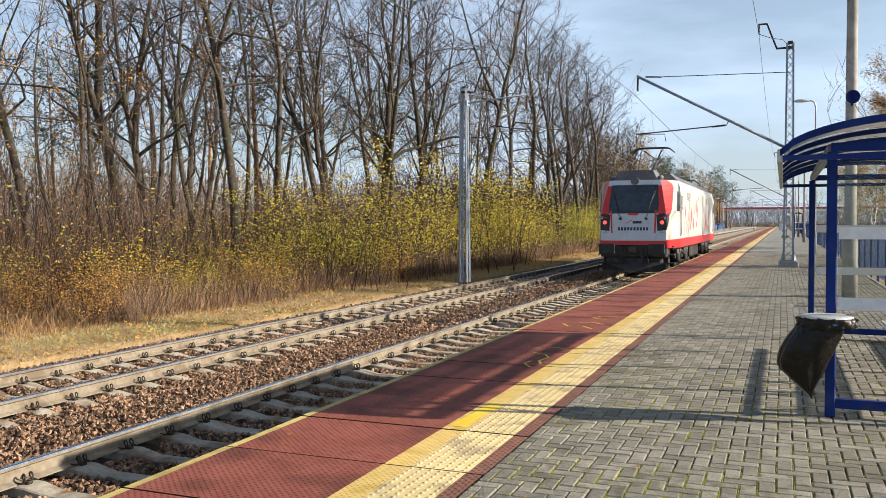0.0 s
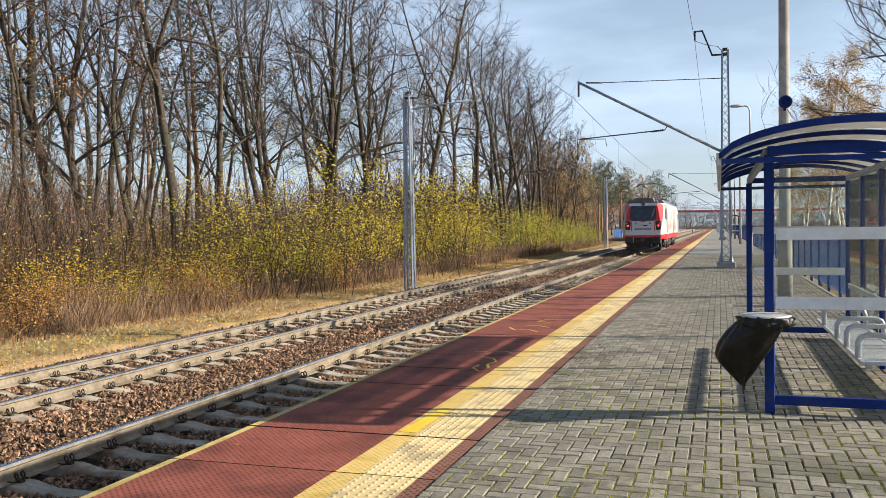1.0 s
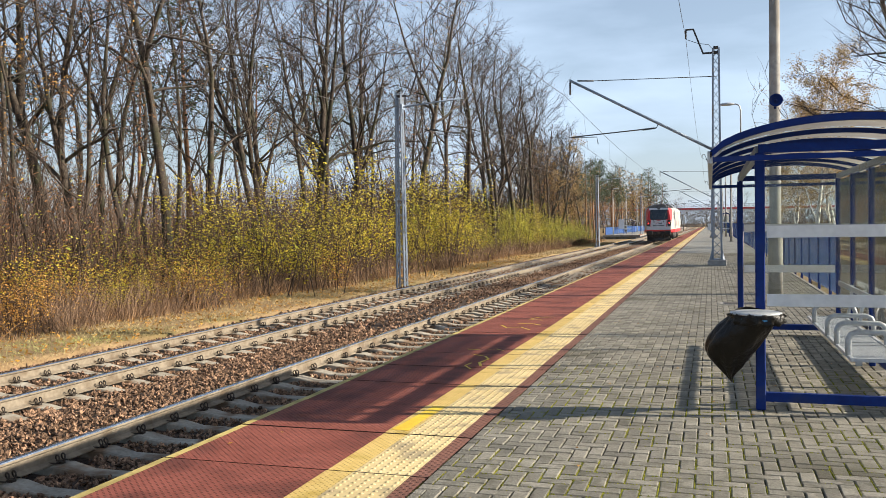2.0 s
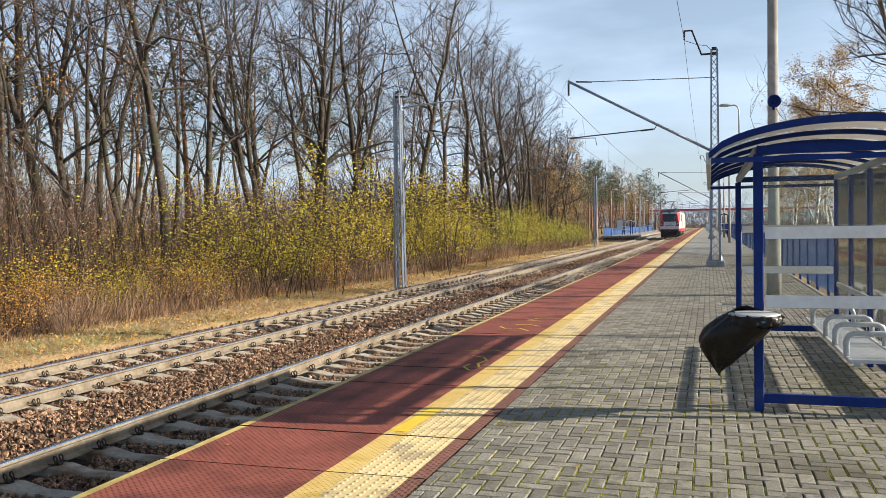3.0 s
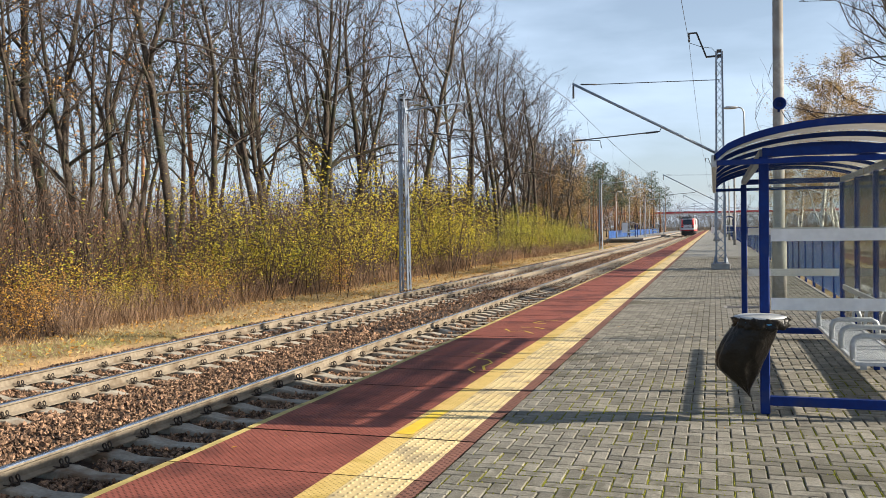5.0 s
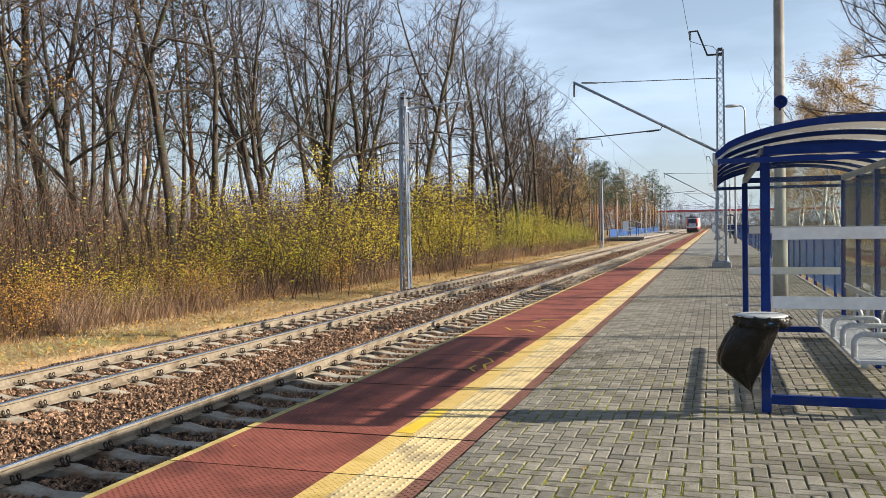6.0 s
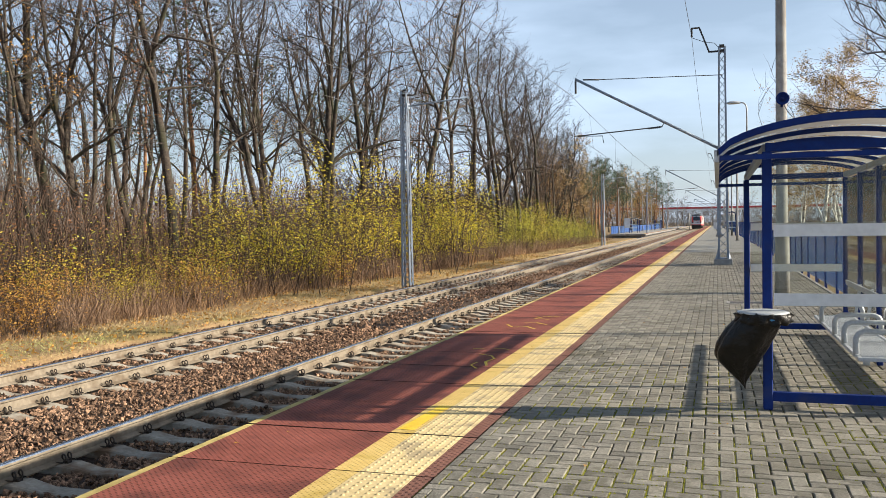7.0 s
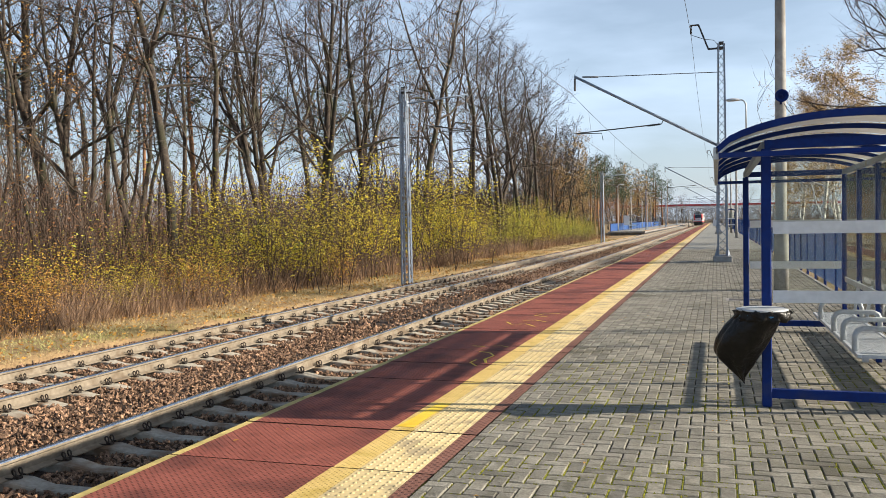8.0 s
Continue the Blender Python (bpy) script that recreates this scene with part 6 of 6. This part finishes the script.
def build_woods():
    # single trunks that stand out at the wood's edge
    for x, y, k, s, a in ((-27.5, 31.0, 0, 1.05, 30), (-21.0, 29.5, 2, 1.0, 200), (-21.6, 33.6, 1, 0.95, 80), (-20.0, 36.0, 4, 1.05, 140), (-24.5, 35.0, 3, 1.0, 10), (-18.3, 43.0, 1, 1.05, 310), (-17.5, 50.0, 2, 1.0, 60), (-29.5, 27.0, 4, 1.1, 250), (-31.0, 22.0, 2, 1.0, 15), (-19.5, 40.5, 0, 0.95, 100), (-24.0, 52.5, 4, 1.0, 220), (-26.0, 46.0, 1, 1.05, 20)):
        plant("tree", TREES[k], x, y, ground_height(x, y), s, a, BARE, "tree", "woodland trees")
    r = random.Random(5)
    spots = []
    tries = 0
    while len(spots) < 108 and tries < 9000:
        tries += 1
        if len(spots) < 54:
            y, x = 10 + 46 * r.random(), -19 - 26 * r.random() ** 1.1
        else:
            y, x = -6 + 170 * r.random(), -17.2 - 46 * r.random() ** 1.25
        if y < 28 and x > -20 - (28 - y) * 0.3:
            continue
        if y > 122 and x > -20:
            continue
        if any((x - a) ** 2 + (y - b) ** 2 < 3.6 for a, b in spots):
            continue
        spots.append((x, y))
    for x, y in spots:
        kinds, k = (TREES, r.choice((0, 1, 1, 2, 3, 3, 4, 5))) if x > -24.5 else (INNER, r.choice((0, 1, 2, 3)))
        plant("tree", kinds[k], x, y, ground_height(x, y), r.uniform(0.80, 1.02) * (0.9 if y > 70 else 1.0), r.uniform(0, 360), BARE, "tree", "woodland trees")
    for x, y, k, s in ((-31, 46, 0, 1.1), (-37, 38, 1, 0.85), (-46, 44, 0, 0.8), (-50, 36, 1, 0.85), (-38, 66, 0, 1.0), (-44, 58, 0, 1.05), (-36, 76, 1, 1.1), (-19, 150, 0, 0.75), (-20, 158, 1, 0.85), (-21, 168, 0, 0.8), (-19.5, 178, 1, 0.9), (-23, 150, 1, 0.9), (-20, 205, 0, 0.95), (-22, 212, 1, 1.0), (-16.6, 252, 0, 0.98), (-17.6, 262, 0, 1.05), (-15.8, 272, 1, 1.1), (-18.8, 244, 1, 1.15), (-20.5, 186, 0, 0.72), (-19.4, 182, 1, 0.84), (-15.6, 292, 0, 0.9)):
        plant("pine", PINES[k], x, y, ground_height(x, y), s, r.uniform(0, 360), "dark green pine with an orange-brown trunk", "tree", "pines")
    for i in range(20):
        x, y = -16.0 - 5.5 * r.random(), 62 + 2.9 * i + r.uniform(-1, 1)
        plant("tree", TREES[r.choice((0, 1, 4, 1, 3))], x, y, ground_height(x, y), r.uniform(0.98, 1.12) * (1.0 if y < 90 else 0.8), r.uniform(0, 360), BARE, "tree", "woodland trees")
    for x, y, s in ((-17.6, 131, 0.75), (-18.2, 140, 0.8), (-18.8, 147, 0.72), (-17.2, 124, 0.65)):
        plant("pine", PINES[0], x, y, ground_height(x, y), s, r.uniform(0, 360), "dark green pine with an orange-brown trunk", "tree", "pines")
    # autumn trees along the opposite platform and behind the bridge
    for i in range(78):
        y = r.uniform(98, 215) if i < 46 else r.uniform(215, 325)
        x = -17.3 - 11 * r.random() - (2 if 130 < y < 215 else 0)
        plant("tree", AUTUMN[r.choice((0, 0, 1))] if r.random() < 0.85 else INNER[r.choice((0, 1, 3))], x, y, ground_height(x, y), r.uniform(0.85, 1.12), r.uniform(0, 360), "autumn tree with thin orange leaves", "tree", "platform-side trees")
    for i in range(18):
        x, y = r.uniform(-40, 40), r.uniform(385, 470)
        plant("tree", INNER[r.choice((0, 1, 2, 3))], x, y, ground_height(x, y), r.uniform(0.65, 0.9), r.uniform(0, 360), BARE, "tree", "distant trees")


build_woods()


def build_bushes():
    r = random.Random(9)
    for i in range(84):
        y = 24 + 92 * (i / 84) + r.uniform(-0.6, 0.6)
        x = -14.9 - 2.6 * r.random()
        k = r.choice((0, 0, 2, 0, 1, 3, 3, 7)) if y < 36 else r.choice((0, 1, 2, 2, 1, 0, 3, 7)) if y < 84 else r.choice((1, 5, 5, 2))
        s = r.choice((0.6, 0.8, 0.95, 1.05, 1.15)) * (0.95 if y > 80 else 1.35 if 34 < y < 54 else 1.05)
        bush(k, x, y, s, "leafy bush with yellow-green autumn leaves")
    for i in range(86):
        y = 8 + 25 * r.random()
        x = -14.6 - 5.5 * r.random()
        bush(r.choice((4, 3, 8, 4, 8, 8, 2)), x, y, r.uniform(0.35, 0.85), "small bush with thin yellow and orange leaves")
    for i in range(30):
        y = 6 + 34 * r.random()
        x = -17 - 9 * r.random()
        bush(r.choice((3, 4, 8, 8, 3)), x, y, r.uniform(0.6, 1.0), "thin bush with few leaves among dry stalks")
    for i in range(56):
        y = 8 + 70 * r.random()
        x = -18.5 - 12 * r.random() ** 1.1
        bush(r.choice((6, 7, 6, 4)), x, y, r.uniform(0.7, 1.4), "bare woodland bush with brown twigs and few leaves")


build_bushes()


def build_undergrowth():
    """Dry stalks, straw and fallen leaves as one sheet of blades each."""
    def blades(n, xs, ys, h0, h1, w, lean, mat, name, label):
        x = xs[0] + (xs[1] - xs[0]) * nrg.random(n)
        y = ys[0] + (ys[1] - ys[0]) * nrg.random(n) ** 1.25
        z = np.array([ground_height(a, b) for a, b in zip(x, y)]) if xs[1] < -11.7 else np.full(n, -0.95)
        clump = np.array([0.55 + 0.9 * abs(noise.noise((a * 0.5, b * 0.5, 2))) for a, b in zip(x, y)])
        h = (h0 + (h1 - h0) * nrg.random(n)) * clump
        a = nrg.random(n) * 6.283
        ww = w * (0.6 + 0.8 * nrg.random(n)) * (1 + y / 60)
        lx, ly = nrg.normal(0, lean, n) * h, nrg.normal(0, lean, n) * h
        p0 = np.stack([x - ww * np.cos(a), y - ww * np.sin(a), z - 0.03], 1)
        p1 = np.stack([x + ww * np.cos(a), y + ww * np.sin(a), z - 0.03], 1)
        p2 = np.stack([x + lx * 0.6 + ww * 0.7 * np.cos(a), y + ly * 0.6 + ww * 0.7 * np.sin(a), z + h * 0.6], 1)
        p3 = np.stack([x + lx, y + ly, z + h], 1)
        pts = np.stack([p0, p1, p2, p3], 1).reshape(-1, 3)
        f = np.arange(4 * n).reshape(-1, 4)
        solo(name, quick_mesh(name, pts, f, mat), None, label, "undergrowth", kind="stuff")

    blades(52000, (-23, -13.9), (2, 120), 0.10, 0.80, 0.0045, 0.45, M["stalk"], "dry_stalks", "dry brown weed stalks in front of the wood")
    blades(22000, (-16.3, -14.3), (16, 105), 0.3, 1.7, 0.0034, 0.34, M["stem"], "tall_stalks", "tall thin brown stalks before the bushes")
    blades(24000, (-44, -20), (0, 110), 0.3, 1.4, 0.010, 0.25, M["stalk"], "woodland_undergrowth", "brown undergrowth between the trees")
    blades(62000, (-14.8, -11.75), (4, 110), 0.02, 0.11, 0.0035, 0.8, M["straw"], "verge_grass", "short straw-coloured grass on the verge")
    # brushwood that fills the wood's inside up to a man's height and over
    n = 46000
    x, y = -19 - 42 * nrg.random(n), 2 + 150 * nrg.random(n)
    z = np.array([ground_height(a, b) for a, b in zip(x, y)])
    clump = np.array([max(0.0, 0.75 + 0.9 * noise.noise((a * 0.22, b * 0.22, 8))) for a, b in zip(x, y)])
    h = (0.5 + 2.4 * nrg.random(n) ** 1.6) * clump
    z = z + 2.2 * nrg.random(n) * clump
    lx, ly = nrg.normal(0, 0.5, n) * h, nrg.normal(0, 0.5, n) * h
    w = 0.006 + 0.008 * nrg.random(n)
    pts = np.stack([np.stack([x, y - w, z], 1), np.stack([x + w, y + w, z], 1), np.stack([x + lx + w * 0.3, y + ly + w * 0.3, z + h], 1), np.stack([x + lx, y + ly - w * 0.3, z + h], 1)], 1).reshape(-1, 3)
    solo("brushwood", quick_mesh("brushwood", pts, np.arange(4 * n).reshape(-1, 4), M["brush"]), None, "bare brown brushwood filling the wood between trunks", "brushwood", kind="stuff")
    # the wood goes on: far trunks and brushwood that only close the view
    n = 1100
    x, y = -62 - 70 * nrg.random(n), -40 + 330 * nrg.random(n)
    h = 4 + 8 * nrg.random(n)
    w = 0.05 + 0.10 * nrg.random(n)
    lx, ly = nrg.normal(0, 1.8, n), nrg.normal(0, 1.8, n)
    z = np.full(n, -1.0)
    pts = np.stack([np.stack([x - w * 0.4, y - w, z], 1), np.stack([x + w * 0.4, y + w, z], 1), np.stack([x + lx + w * 0.2, y + ly + w * 0.4, z + h], 1), np.stack([x + lx - w * 0.2, y + ly - w * 0.4, z + h], 1)], 1)
    n2 = 52000
    x2, y2 = -48 - 62 * nrg.random(n2), -40 + 330 * nrg.random(n2)
    z2 = -1 + 7.5 * nrg.random(n2) ** 1.15
    d = nrg.normal(0, 1, (n2, 3)) * [1.4, 1.4, 0.6] + [0, 0, 1.2]
    c = np.stack([x2, y2, z2], 1)
    k = np.stack([np.zeros(n2), np.full(n2, 0.045), np.zeros(n2)], 1)
    pts2 = np.stack([c - k, c + k, c + d + k * 0.3, c + d - k * 0.3], 1)
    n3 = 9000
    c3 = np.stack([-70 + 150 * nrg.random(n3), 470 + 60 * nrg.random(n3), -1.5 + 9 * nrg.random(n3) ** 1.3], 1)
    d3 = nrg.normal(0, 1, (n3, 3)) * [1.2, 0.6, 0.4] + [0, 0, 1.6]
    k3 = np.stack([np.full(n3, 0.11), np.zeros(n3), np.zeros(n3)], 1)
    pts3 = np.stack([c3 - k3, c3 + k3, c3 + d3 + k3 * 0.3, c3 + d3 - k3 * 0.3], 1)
    # brush behind the long row of bushes
    n4 = 42000
    y4 = 90 + 260 * nrg.random(n4)
    c4 = np.stack([-21 - (0.06 + 0.24 * nrg.random(n4)) * y4, y4, -1 + 8 * nrg.random(n4) ** 1.5], 1)
    d4 = nrg.normal(0, 1, (n4, 3)) * [0.9, 0.9, 0.4] + [0, 0, 1.5]
    k4 = np.stack([np.full(n4, 0.035), np.zeros(n4), np.zeros(n4)], 1)
    pts4 = np.stack([c4 - k4, c4 + k4, c4 + d4 + k4 * 0.3, c4 + d4 - k4 * 0.3], 1)
    # treeline beyond the bridge, its colour lightened to paint in haze
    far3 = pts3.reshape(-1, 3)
    solo("far_treeline", quick_mesh("far_treeline", far3, np.arange(len(far3)).reshape(-1, 4), M["hazy_wood"]), None, "line of bare trees beyond the footbridge, paled by painted haze", "wood", kind="stuff")
    allp = np.concatenate([pts, pts2, pts4]).reshape(-1, 3)
    solo("distant_wood", quick_mesh("distant_wood", allp, np.arange(len(allp)).reshape(-1, 4), M["far_wood"]), None, "dense bare wood behind the front trees", "wood", kind="stuff")
    n = 16000
    x, y = -11.7 - 9 * nrg.random(n), 5 + 60 * nrg.random(n)
    z = np.array([ground_height(a, b) for a, b in zip(x, y)]) + 0.02 + 0.05 * nrg.random(n)
    s = 0.03 + 0.03 * nrg.random(n)
    d = nrg.normal(size=(n, 2, 3)) * [1, 1, 0.35]
    d /= np.linalg.norm(d, axis=2)[:, :, None]
    c = np.stack([x, y, z], 1)
    pts = np.stack([c - d[:, 0] * s[:, None], c + d[:, 1] * s[:, None] * 0.6, c + d[:, 0] * s[:, None], c - d[:, 1] * s[:, None] * 0.6], 1).reshape(-1, 3)
    solo("fallen_leaves", quick_mesh("fallen_leaves", pts, np.arange(4 * n).reshape(-1, 4), M["leaf_orange"]), None, "fallen orange and yellow leaves", "leaves", kind="stuff")


build_undergrowth()


def build_right_side():
    for x, y, k, s in ((5.2, 47, 0, 1.0), (6.4, 50, 1, 1.05), (4.6, 54, 1, 0.9), (7.5, 58, 0, 0.95), (5.5, 75, 1, 0.8)):
        plant("birch", BIRCHES[k], x, y, ground_height(x, y), s, rng.uniform(0, 360), "birch with white bark and thin orange leaves", "tree", "birches")
    for x, y, k, s in ((7.1, 28.0, 4, 0.80), (8.3, 33, 0, 0.80), (9.5, 40, 1, 0.7), (13, 36, 0, 0.75)):
        plant("tree", TREES[k], x, y, ground_height(x, y), s, rng.uniform(0, 360), BARE, "tree", "trees behind the platform")
    r = random.Random(21)
    for i in range(24):
        y = 45 + 160 * r.random()
        x = 7 + y * 0.05 + 24 * r.random()
        plant("tree", INNER[r.choice((3, 1, 3))], x, y, ground_height(x, y), r.uniform(0.28, 0.5), r.uniform(0, 360), BARE, "tree", "trees behind the platform")
    for i in range(34):
        y = 26 + 90 * r.random()
        x = 5.0 + 12 * r.random()
        bush(r.choice((3, 6, 5, 6, 4)), x, y, r.uniform(0.6, 1.0), "low bush behind the platform fence")


build_right_side()

# ---- small pieces of the platform, last ----
build_paving()
build_moss()
build_stray_leaves()


def motions():
    """The engine runs away along its track, at a steady speed; the bag sways in the wind."""
    rows = []
    for i in range(17):
        t = 0.5 * i
        rows.append((t, pose(NEAR, 32.6 + 29.8 * t, RAIL)))
    walk(loco, rows)
    sway = ((0.0, 2, 0), (0.5, 7, 8), (1.0, 8, 12), (1.5, 8, 15), (2.2, 13, 19), (2.8, 19, 22), (3.0, 21, 22), (3.2, 16, 22), (3.5, 5, 20), (4.0, 2, 3), (4.5, 1, 0), (5.2, 1, 4), (5.8, 1, 8), (6.0, 0, 7), (6.5, -1, 3), (7.0, 6, 9), (7.5, -1, 11), (8.0, 6, 13))
    walk(bag, [(t, pose(0, 0, 0, b, a, 0)) for t, a, b in sway])


motions()
